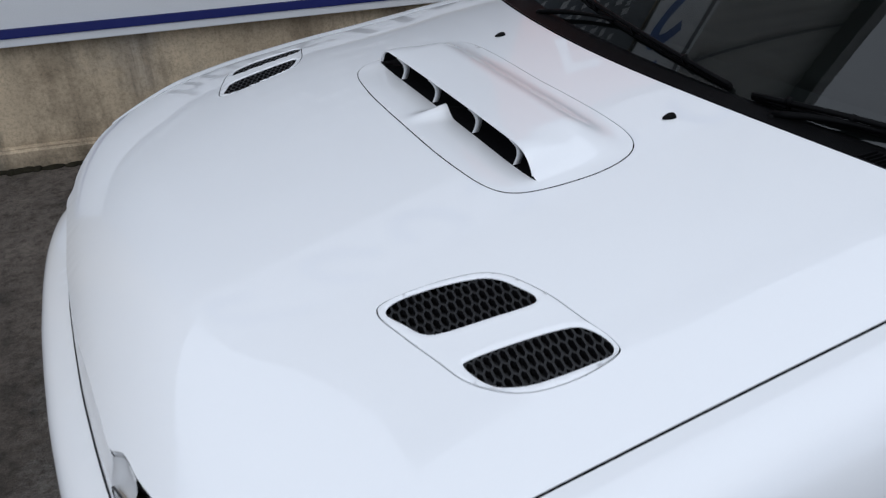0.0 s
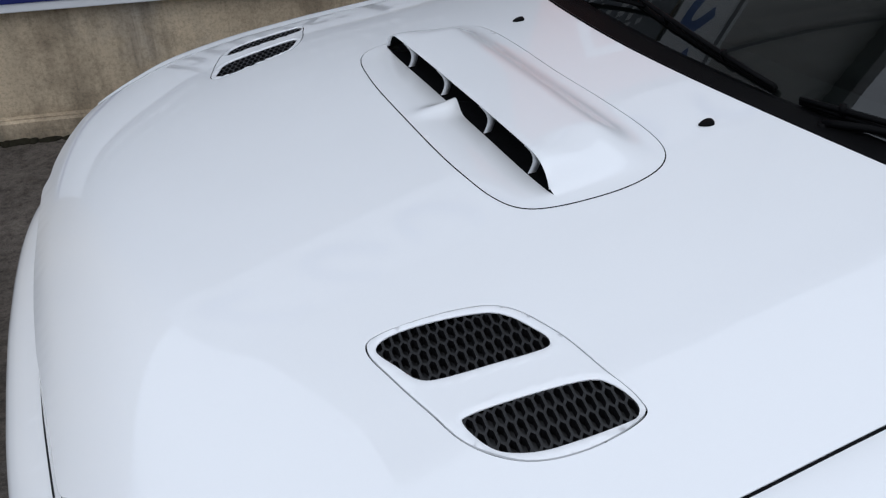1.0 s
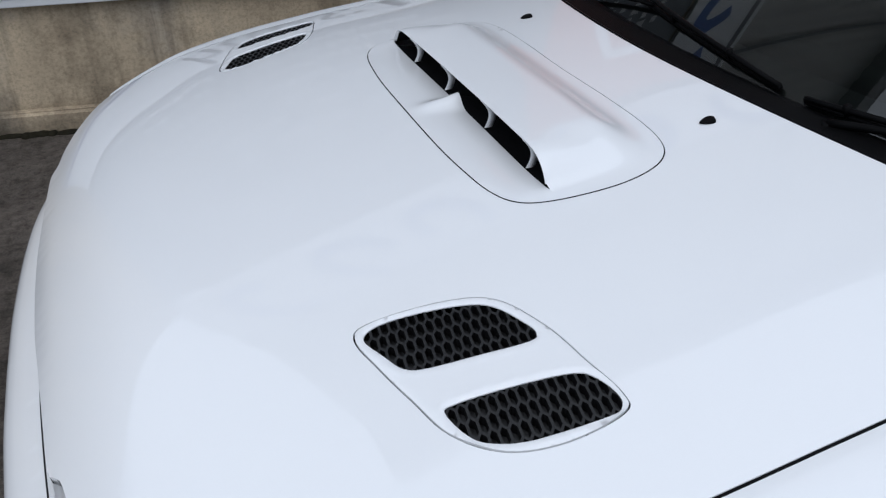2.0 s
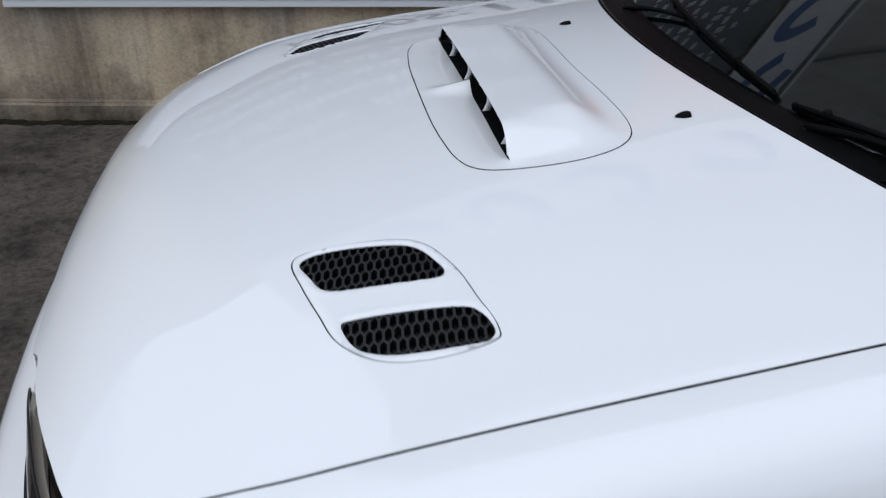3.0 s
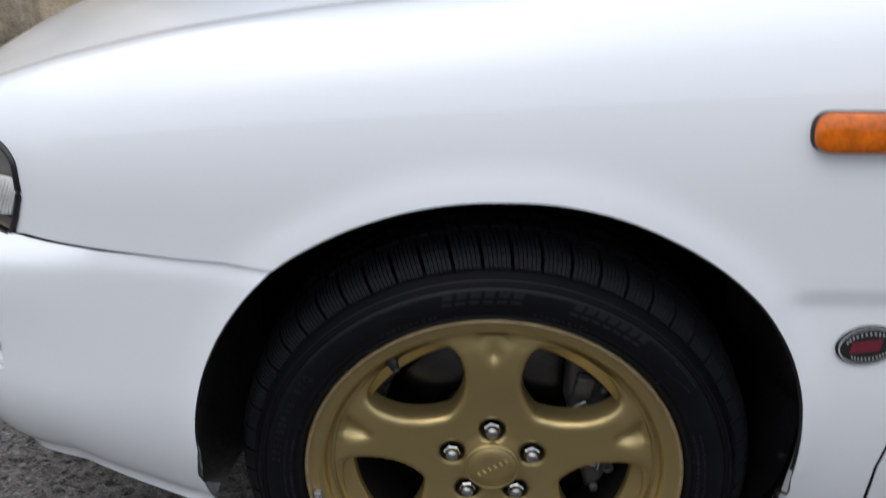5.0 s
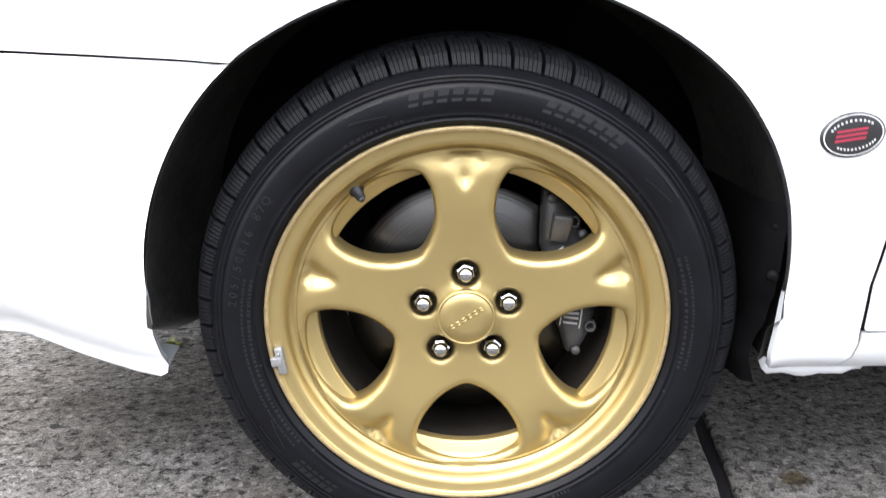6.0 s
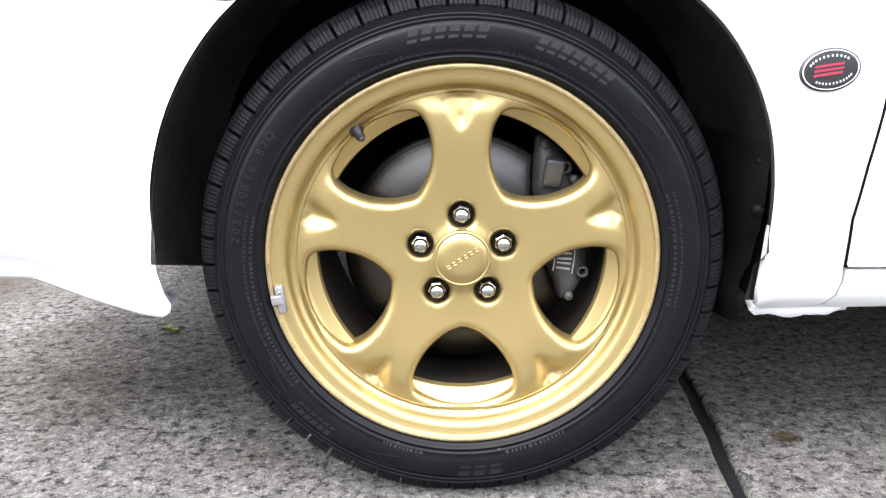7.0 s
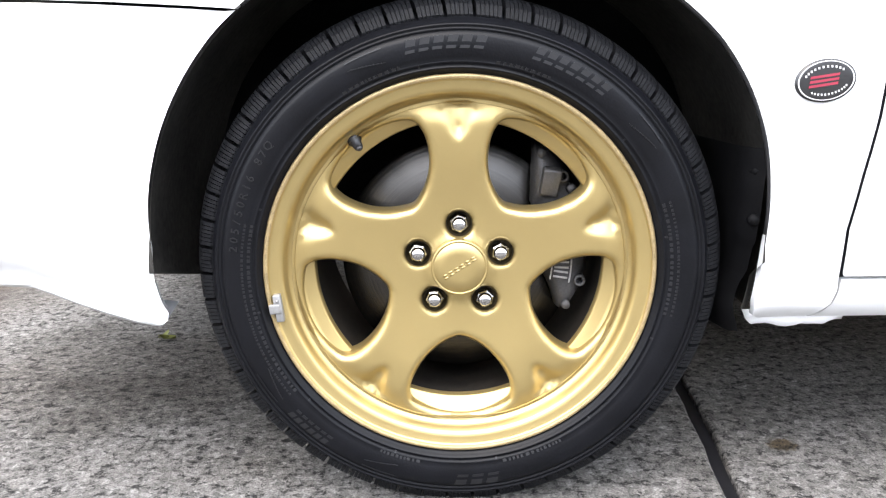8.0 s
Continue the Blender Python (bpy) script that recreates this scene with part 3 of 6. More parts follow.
def scoop_roof(x, y):
    """Height of the scoop's roof over the bonnet."""
    w = abs(y - MOUTH_C)
    fx = min(1.0, max(0.0, (x - MOUTH) / 0.168))
    t = min(1.0, max(0.0, (fx - 0.55) / 0.43))
    along = (1 - 0.30 * fx ** 1.8) * (1 - t * t * (3 - 2 * t))
    t = min(1.0, max(0.0, (w - 0.262) / 0.058))
    lip = (1 - t ** 2.4) ** 0.6
    t = min(1.0, max(0.0, (w - 0.232) / 0.112))
    b = min(1.0, 1.5 * fx)
    b = b * b * (3 - 2 * b)
    side = (1 - b) * lip + b * (1 - t * t * (3 - 2 * t))
    return (0.029 + 0.065 * w * w) * along * side


def make_scoop():
    gap = 0.0009

    def tray_z(x, y):
        w = abs(y - MOUTH_C)
        f = min(1.0, max(0.0, (x + 0.222) / (MOUTH + 0.222)))
        side = max(0.0, 1 - (w / 0.322) ** 7)
        dip = (0.0135 - 0.05 * w * w) * f ** 1.7 * side
        ridge = 0.020 * f ** 1.5 * math.exp(-((w / 0.017) ** 2)) * (1 if w < 0.06 else 0)
        return (x, y, bonnet_z(x, y) + 0.0005 - dip + ridge)

    # Rear and side shell with the free lip over the mouth.
    def mouth_x(w):
        return MOUTH - 0.028 * max(0.0, (w / MOUTH_W)) ** 2 * 0.2

    out = offset_loop(SCOOP, gap)
    shell, tray = [], []
    mouth = [(mouth_x(abs(y - MOUTH_C)), y) for y in MOUTH_C + MOUTH_W * np.sin(np.linspace(-math.pi / 2, math.pi / 2, 48))]
    # outline order: front middle, left side, rear, right side
    k0 = next(k for k, p in enumerate(out) if p[0] > MOUTH - 0.002 and p[1] < C)
    k1 = max(k for k, p in enumerate(out) if p[0] > MOUTH - 0.002 and p[1] > C)
    shell = out[k0:k1 + 1] + mouth[::-1]
    tray = out[k1:] + out[:k0 + 1] + mouth
    roof = lambda u, v: (u, v, bonnet_z(u, v) + 0.0005 + scoop_roof(u, v))
    bm = sheet(shell, [], 0.011, roof)
    # The lip is folded in by its thickness.
    rows = []
    for x, y in mouth:
        z = bonnet_z(x, y) + 0.0005 + scoop_roof(x, y)
        rows.append([bm.verts.new(p) for p in ((x, y, z), (x - 0.0012, y, z - 0.0006), (x - 0.001, y, z - 0.0016), (x + 0.012, y, z - 0.003))])
    for a, b in zip(rows, rows[1:]):
        for k in range(3):
            bm.faces.new((a[k], b[k], b[k + 1], a[k + 1]))
    bmesh.ops.remove_doubles(bm, verts=bm.verts, dist=0.0004)
    bmesh.ops.recalc_face_normals(bm, faces=bm.faces)
    scoop = part("bonnet_scoop", bm, PAINT, car, "white raised bonnet air scoop with a wide slot")
    bm = sheet(tray, [], 0.010, tray_z)
    part("scoop_tray", bm, PAINT, scoop, "white sunken tray before the slot")
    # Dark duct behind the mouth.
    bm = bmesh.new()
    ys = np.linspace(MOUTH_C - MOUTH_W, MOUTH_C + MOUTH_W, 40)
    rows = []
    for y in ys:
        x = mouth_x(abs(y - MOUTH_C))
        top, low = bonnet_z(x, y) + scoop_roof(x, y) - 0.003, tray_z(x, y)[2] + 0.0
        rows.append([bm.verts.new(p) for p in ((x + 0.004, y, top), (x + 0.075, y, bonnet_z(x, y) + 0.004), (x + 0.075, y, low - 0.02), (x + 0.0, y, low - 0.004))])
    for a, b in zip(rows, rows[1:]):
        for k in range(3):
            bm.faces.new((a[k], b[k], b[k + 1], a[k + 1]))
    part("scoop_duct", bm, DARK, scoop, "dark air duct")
    # Upright guide vanes in the mouth.
    for dy in (-0.235, -0.085, 0.085, 0.235):
        y = C - 0.006 + dy
        x = mouth_x(abs(dy)) + 0.004
        top, low = bonnet_z(x, y) + scoop_roof(x, y) - 0.002, tray_z(MOUTH - 0.001, y)[2] - 0.003
        bm = bmesh.new()
        prev = None
        for k in range(9):
            t = k / 8
            bow = 0.010 * math.sin(math.pi * t) - 0.006 * t
            z = low + (top - low) * t
            row = [bm.verts.new((x + bow + dx, y + sy, z)) for dx, sy in ((0, -0.0006), (0.012, -0.0006), (0.012, 0.0006), (0, 0.0006))]
            if prev:
                for j in range(4):
                    bm.faces.new((prev[j], prev[(j + 1) % 4], row[(j + 1) % 4], row[j]))
            prev = row
        part("guide_vane", bm, PAINT, scoop)
    return scoop


make_scoop()


# ------------------------------------------------------------ washer nozzles
def make_nozzle(y):
    bm = bmesh.new()
    bmesh.ops.create_uvsphere(bm, u_segments=20, v_segments=12, radius=1)
    x = 0.117 if y < C else 0.106
    z = bonnet_z(x, y)
    for v in bm.verts:
        p = v.co
        taper = 1 + 0.35 * p.x if p.x < 0.55 else 1.19
        v.co = (x + min(p.x, 0.72) * 0.0128, y + p.y * 0.0084 * taper, z + max(-0.1, min(p.z, 0.75)) * 0.0085 * (0.75 + 0.35 * p.x))
    part("washer_nozzle", bm, PLASTIC, bonnet, "small black washer nozzle")


make_nozzle(0.570)
make_nozzle(1.122)


# ------------------------------------------------------------ fenders
def seam_y(x):
    return C - (seam_w(x) if x > -0.66 else lerp(x, [-0.72, -0.66], [0.53, 0.678]))


def side_y(x):
    return smooth_interp(x, [-0.66, -0.60, -0.56, -0.52, -0.46, -0.40, -0.30, -0.20, 0.5, 1.6, 2.6, 3.3], [0.110, 0.062, 0.033, 0.010, -0.016, -0.031, -0.043, -0.046, -0.046, -0.046, -0.04, 0.03])


WAIST = 0.64
SHOULDER = 1.3    # how late the wing's shoulder turns down


ARC_A = [0, 12, 20, 30, 38, 46, 53, 60, 69, 79, 90, 107, 122, 131, 144, 155, 166, 180]
ARC_R = [0.329, 0.334, 0.339, 0.343, 0.3435, 0.341, 0.338, 0.335, 0.3325, 0.3295, 0.3265, 0.3280, 0.3325, 0.3365, 0.3370, 0.3368, 0.3355, 0.3340]


def arch_r(a):
    """The wheel arch's radius at an angle from the rear: fuller behind and before the wheel's top."""
    return smooth_interp(a, ARC_A, ARC_R)


def tuck(x, z):
    """How far the flank falls in below the waist, with the arch's flare and the crease behind it."""
    low = max(0.0, 0.46 - z)
    y = 1.1 * low * low * (1 if x > 0 else 0.9)
    if x > 0.3:
        y = 0.75 * low * low + 30 * max(0.0, 0.252 - z) ** 2
    d = math.hypot(x, z - ARCH_Z) - arch_r(math.degrees(math.atan2(z - ARCH_Z, x)))
    if z < ARCH_Z:
        d = abs(abs(x) - ARCH_R)
    y -= 0.007 * math.exp(-((max(0.0, d) / 0.022) ** 2))
    if x > 0.28:
        k = min(1.0, (x - 0.28) / 0.03)
        s = (z - 0.549) / 0.0025
        y += 0.0055 * k * (1 / (1 + math.exp(max(-30, min(30, s)))) - 0.0) * math.exp(-max(0.0, 0.549 - z) / 0.06)
    return y


def flank(x, s):
    """A point of the flank: s from 0 at the bonnet's seam to 1 at the waist, then on downwards by 0.3 m a unit."""
    y0, ys = seam_y(x), side_y(x)
    z0 = bonnet_z(x, y0)
    if s <= 1:
        th = s * math.pi / 2
        z = z0 - (z0 - WAIST) * (1 - math.cos(th)) ** SHOULDER
        return (x, y0 - (y0 - ys) * math.sin(th) ** 0.92 + tuck(x, z), z)
    z = WAIST - (s - 1) * 0.3
    return (x, ys + tuck(x, z), z)


def s_of(x, z):
    y0 = seam_y(x)
    z0 = bonnet_z(x, y0)
    if z < WAIST:
        return 1 + (WAIST - z) / 0.3
    return math.acos(max(-1, min(1, 1 - max(0, (z0 - z) / (z0 - WAIST)) ** (1 / SHOULDER)))) * 2 / math.pi


KS = 0.24  # metres of sheet for one unit of s


def arch_pts(a0, a1, n, less=0.0):
    return [((arch_r(a) - less) * math.cos(radians(a)), ARCH_Z + (arch_r(a) - less) * math.sin(radians(a))) for a in np.linspace(a0, a1, n)]


A_BUMP = 131.5
LAMP_EDGE = [(-0.519, 0.590), (-0.504, 0.619), (-0.495, 0.645), (-0.495, 0.670), (-0.509, 0.688), (-0.536, 0.6965), (-0.566, 0.6995), (-0.604, 0.7020), (-0.630, 0.7035), (-0.642, 0.7015)]


DOOR_Z, DOOR_X = [0.29, 0.32, 0.366, 0.42, 0.468, 0.7], [0.4195, 0.4162, 0.4183, 0.428, 0.436, 0.460]


def make_fender(mirror):
    g = 0.0015
    top = [(x, 0.009) for x in np.linspace(-0.633, 0.462, 90)]
    door = [(0.462, s_of(0.462, z)) if z > 0.7 else (lerp(z, DOOR_Z, DOOR_X), s_of(0.44, z)) for z in (0.80, 0.74, 0.70, 0.64, 0.58, 0.52, 0.46, 0.40, 0.34, 0.282)] + [(0.4215, s_of(0.43, 0.268)), (0.4180, s_of(0.43, 0.25)), (0.409, s_of(0.43, 0.237)), (0.400, s_of(0.43, 0.2285))]
    sill = [(x, s_of(x, 0.2285)) for x in (0.385, 0.36, 0.345)] + [(0.333, s_of(0.333, 0.236)), (0.3285, s_of(0.329, 0.255))]
    arch = [(0.3290, s_of(0.329, z)) for z in (0.28, 0.30)] + [(x, s_of(x, z)) for x, z in arch_pts(0, A_BUMP, 60)]
    bump = [(x, s_of(x, z)) for x, z in ((-0.28, 0.5815), (-0.36, 0.5865), (-0.44, 0.5905), (-0.50, 0.5925))]
    lamp = [(x, s_of(x, z)) for x, z in LAMP_EDGE]
    poly = [(x, s * KS) for x, s in top + door + sill + arch + bump + lamp[:-1]]
    m = (lambda p: (p[0], 2 * C - p[1], p[2])) if mirror else (lambda p: p)
    bm = sheet(poly, [], 0.016 if mirror else 0.0085, lambda u, v: m(flank(u, v / KS)), skirt=lambda p: Vector((0, 0, -0.0012)) if p.z > 0.715 else Vector((0, (-1 if mirror else 1) * (0.0015 if p.x > 0.40 else 0.012), 0)))
    bmesh.ops.recalc_face_normals(bm, faces=bm.faces)
    return part("front_fender", bm, PAINT, car, "white front wing with a flared wheel arch")


make_fender(False)
make_fender(True)


def make_door(mirror):
    poly = [(0.466, s_of(0.466, 0.80)), (0.466, s_of(0.466, 0.74)), (0.464, s_of(0.464, 0.70))] + [(lerp(z, DOOR_Z, DOOR_X) + 0.0042, s_of(0.44, z)) for z in (0.64, 0.58, 0.52, 0.46, 0.40, 0.34, 0.288)]
    poly += [(0.4255, s_of(0.44, 0.2845)), (1.42, s_of(1.42, 0.284)), (1.46, s_of(1.46, 0.5)), (1.46, s_of(1.46, 0.80))]
    poly = [(x, s * KS) for x, s in poly]
    m = (lambda p: (p[0], 2 * C - p[1], p[2])) if mirror else (lambda p: p)
    bm = sheet(poly, [], 0.03, lambda u, v: m(flank(u, v / KS)), skirt=(0, -0.0015 if mirror else 0.0015, 0))
    bmesh.ops.recalc_face_normals(bm, faces=bm.faces)
    door = part("front_door", bm, PAINT, car, "white front door")
    # near-black backing that gives the shut line its shade

    def gap_strip(z, k):
        x = lerp(z, DOOR_Z, DOOR_X) + 0.002 + (-0.008, 0.008)[k]
        p = flank(x, s_of(x, z))
        return m((p[0], p[1] + 0.0022, p[2]))
    part("door_seal", grid(np.linspace(0.284, 0.80, 40), range(2), gap_strip), DARK, door)


make_door(False)
make_door(True)


def make_sill(mirror):
    m = (lambda p: (p[0], 2 * C - p[1], p[2])) if mirror else (lambda p: p)
    front = [(0.4245, 0.2805), (0.4240, 0.268), (0.4205, 0.25), (0.4115, 0.237), (0.4025, 0.2285)]
    poly = front + [(1.95, 0.2285), (1.95, 0.2805)]
    bm = sheet([(x, s_of(0.44, z) * KS) for x, z in poly], [], 0.02, lambda u, v: m(flank(u, v / KS)), skirt=(0, -0.012 if mirror else 0.012, 0))
    bmesh.ops.recalc_face_normals(bm, faces=bm.faces)
    part("sill", bm, PAINT, car, "white sill under the door")
    # welded flange with a wavy lower edge under the wing's foot
    y0 = side_y(0.4) + tuck(0.4, 0.2285)

    def where(x, k):
        e = min(1.0, (x - 0.334) / 0.006, (0.445 - x) / 0.02)
        wave = 0.006 * noise.noise(Vector((x * 32, 0.3, 0))) + 0.0015 * noise.noise(Vector((x * 110, 0.7, 0)))
        z = (0.229, 0.2235, 0.2165 + wave + 0.008 * (1 - max(0, e)), 0.2163 + wave + 0.008 * (1 - max(0, e)), 0.232)[k]
        return m((x, y0 + (0.0, 0.003, 0.004, 0.007, 0.02)[k], z))
    bm = grid(np.linspace(0.334, 0.445, 50), range(5), where)
    bmesh.ops.recalc_face_normals(bm, faces=bm.faces)
    part("sill_flange", bm, PAINT, car, "white welded flange with a wavy edge")


make_sill(False)
make_sill(True)


# ------------------------------------------------------------ front bumper
BUMP_PLAN = [(-0.16, -0.046), (-0.222, -0.046), (-0.30, -0.043), (-0.39, -0.036), (-0.46, -0.029), (-0.53, -0.014), (-0.60, 0.010), (-0.66, 0.048), (-0.715, 0.108), (-0.767, 0.187), (-0.802, 0.283), (-0.826, 0.42), (-0.841, 0.60), (-0.847, 0.74), (-0.848, 0.85)]
_bp = np.array(BUMP_PLAN)
_ba = np.r_[0, np.cumsum(np.linalg.norm(np.diff(_bp, axis=0), axis=1))]
B_END = float(_ba[-1])
BA, BPX, BPY = tuple(_ba.tolist()), tuple(_bp[:, 0].tolist()), tuple(_bp[:, 1].tolist())


def bump_plan(a):
    far = a > B_END
    q = 2 * B_END - a if far else a
    x, y = smooth_interp(q, BA, BPX), smooth_interp(q, BA, BPY)
    d = 0.002
    x2, y2 = smooth_interp(min(q + d, B_END), BA, BPX), smooth_interp(min(q + d, B_END), BA, BPY)
    x1, y1 = smooth_interp(max(q - d, 0), BA, BPX), smooth_interp(max(q - d, 0), BA, BPY)
    t = Vector((x2 - x1, y2 - y1)).normalized() if (x2 - x1, y2 - y1) != (0, 0) else Vector((0, 1))
    nrm = Vector((-t.y, t.x))
    return (x, 2 * C - y, nrm.x, -nrm.y) if far else (x, y, nrm.x, nrm.y)


def bump_top(a):
    q = min(a, 2 * B_END - a)
    x = smooth_interp(q, BA, BPX)
    return lerp(x, [-0.872, -0.80, -0.62, -0.52, -0.44, -0.36, -0.27, -0.21], [0.605, 0.603, 0.599, 0.5925, 0.5900, 0.5860, 0.5805, 0.5755])


def bump_low(a):
    q = min(a, 2 * B_END - a)
    x = smooth_interp(q, BA, BPX)
    return lerp(x, [-0.872, -0.75, -0.60, -0.517, -0.43, -0.37, -0.345], [0.20, 0.225, 0.268, 0.272, 0.244, 0.229, 0.232])


def bumper(a, z):
    x, y, nx, ny = bump_plan(a)
    q = min(a, 2 * B_END - a)
    top, low = bump_top(a), bump_low(a)
    f = min(1.0, max(0.0, (q - 0.25) / 0.3))       # flush at the arch, a ledge round the nose
    d = top - z
    ledge = (0.006 + 0.054 * f) * max(0.0, 1 - d / (0.024 + 0.026 * f)) ** 2
    h = max(0.0, 0.42 - z)
    under = 0.8 * h * h * (1 + 2.2 * min(1.0, max(0.0, q - 0.12) / 0.25))
    g = z - low
    under += 0.0035 * math.exp(-(((g - 0.017) / 0.009) ** 2)) - 0.003 * math.exp(-((g / 0.006) ** 2))   # hollow above the rolled lip
    out = 0.006 * math.exp(-((d - 0.06) / 0.04) ** 2) * f
    o = -ledge - under + out
    if q < 0.2:
        dd = math.hypot(x, z - ARCH_Z) - ARCH_R if z > ARCH_Z else abs(x) - ARCH_R
        o += 0.006 * math.exp(-((max(0, dd) / 0.022) ** 2))
    return (x + nx * o, y + ny * o, z)


def a_of_x(x):
    return float(np.interp(-x, -_bp[:, 0], _ba))


IND_A = (a_of_x(-0.553), a_of_x(-0.735))


def make_bumper():
    edge = [(a_of_x(x), z) for x, z in arch_pts(180, A_BUMP + 0.3, 24)[::-1]]
    edge += [(a_of_x(-0.337), 0.31), (a_of_x(-0.3395), 0.289), (a_of_x(-0.3375), 0.263), (a_of_x(-0.3340), 0.248), (a_of_x(-0.3365), 0.238), (a_of_x(-0.347), 0.2315), (a_of_x(-0.363), 0.2295)]
    low = [(a, bump_low(a)) for a in np.linspace(a_of_x(-0.38), 2 * B_END - a_of_x(-0.38), 60)]
    up = [(a, bump_top(a) - 0.0026) for a in np.linspace(a_of_x(-0.236), 2 * B_END - a_of_x(-0.236), 80)]
    poly = edge + low + [(2 * B_END - a, z) for a, z in edge[::-1]] + up[::-1]
    a0, a1 = IND_A
    slot = rounded([(a0, 0.502), (a0 + 0.004, 0.425), (a1, 0.425), (a1, 0.527), (a0 + 0.06, 0.519)], [0.012, 0.012, 0.01, 0.01, 0.03])
    slot_far = [(2 * B_END - a, z) for a, z in slot][::-1]
    bm = sheet(poly, [slot, slot_far], 0.011, bumper, hole_skirt=lambda p: Vector((0.03, 0.012 if p.y < C else -0.012, 0)))
    bmesh.ops.recalc_face_normals(bm, faces=bm.faces)
    bump = part("front_bumper", bm, PAINT, car, "white front bumper with side lamp openings")
    for far in (False, True):
        flip = (lambda a: 2 * B_END - a) if far else (lambda a: a)

        def at(a, z, o):
            x, y, nx, ny = bump_plan(flip(a))
            return (x + nx * o, y + ny * o, z)
        # dark back of the opening
        bm = grid(np.linspace(a0 - 0.02, a1 + 0.02, 10), (0.41, 0.54), lambda a, z: at(a, z, -0.055))
        part("lamp_recess", bm, DARK, bump)
        span = a1 - a0

        def lens(u, t):
            rise = (1 - (1 - u) ** 2) if u < 0.5 else 1.0
            low = 0.479 + 0.024 * u
            high = 0.520 + 0.004 * u
            mid = 0.5 * (low + high)
            full = (high - low) * (math.sqrt(max(0.0, 1 - (1 - min(1.0, u / 0.12)) ** 2)))
            return at(a0 + 0.003 + span * u * 0.98, mid + full * (t - 0.5), -0.004 + 0.004 * math.sin(math.pi * t))
        part("indicator_lens", grid(np.r_[0, 0.01, 0.03, 0.06, np.linspace(0.1, 1, 12)], np.linspace(0, 1, 7), lens), SHADED_LENS, bump, "amber front indicator lens, darkened as in shade")
        for z0, half, o, lab in ((0.460, 0.0140, 0.002, "white slat under the indicator"), (0.432, 0.009, -0.004, "lower white slat")):
            bm = grid(np.linspace(a0 + 0.001, a1, 14), np.linspace(0, 1, 11), lambda a, t: at(a, z0 + 0.10 * (a - a0) + half * math.cos(math.pi * t), o - 0.020 * (1 - math.sin(math.pi * t)) ** 1.5))
            part("grille_slat", bm, PAINT, bump, lab)
    # The bumper's thickness along the wheel arch.
    for far in (False, True):
        def turned(k, j):
            a, z = edge[k]
            x, y, zz = bumper(a, z)
            x, y, zz = x - (0.0, 0.0015, 0.005, 0.006)[j], y + (0.0, 0.005, 0.010, 0.018)[j], zz
            return (x, 2 * C - y if far else y, zz)
        part("arch_return", grid(range(len(edge)), range(4), turned), PAINT, bump)
    # Folded upper edge of the bumper under wing and lamp, coloured as gap shade.
    aa = np.linspace(a_of_x(-0.246), 2 * B_END - a_of_x(-0.246), 110)

    def fold(a, k):
        x, y, z = bumper(a, bump_top(a) - 0.0026)
        _, _, nx, ny = bump_plan(a)
        return (x - nx * (0.0, 0.006, 0.035)[k], y - ny * (0.0, 0.006, 0.035)[k], z + (-0.0002, -0.0022, -0.009)[k])
    part("bumper_joint", grid(aa, range(3), fold), SEAL, bump, "folded bumper edge, near-black as shade under the wing")
    # White nose strip from the bumper's top up to the bonnet's front edge, between the lamps.
    front = sorted((p for p in bonnet_outline() if abs(p[1] - C) < 0.47 and p[0] < -0.7), key=lambda p: p[1])
    plan_y = [bumper(a, bump_top(a) - 0.0015) for a in np.linspace(a_of_x(-0.74), 2 * B_END - a_of_x(-0.74), 90)]

    def strip(p, k):
        x, y = p
        bx = float(np.interp(y, [q[1] for q in plan_y], [q[0] for q in plan_y]))
        z = bonnet_z(x, y)
        t = (0, 0.12, 0.6, 1.0)[k]
        return (x + 0.002 + (bx - x - 0.002) * t, y, (z - 0.008, z - 0.030, 0.640, 0.604)[k])
    part("nose_panel", grid(front, range(4), strip), PAINT, bump)
    # Lower edge rolled under.
    aa = np.linspace(a_of_x(-0.35), 2 * B_END - a_of_x(-0.35), 70)

    def roll(a, k):
        x, y, z = bumper(a, bump_low(a))
        _, _, nx, ny = bump_plan(a)
        dx, dz = ((0, 0.001), (-0.004, -0.004), (-0.014, -0.004), (-0.06, 0.01))[k]
        return (x + nx * dx, y + ny * dx, z + dz)
    part("bumper_lip", grid(aa, range(4), roll), PAINT, bump)
    return bump


make_bumper()


# ------------------------------------------------------------ headlamps
LAMP_PLAN = [(-0.487, -0.006), (-0.515, 0.004), (-0.56, 0.022), (-0.60, 0.043), (-0.64, 0.073), (-0.675, 0.115), (-0.697, 0.16), (-0.720, 0.23), (-0.742, 0.315), (-0.758, 0.385), (-0.768, 0.44)]


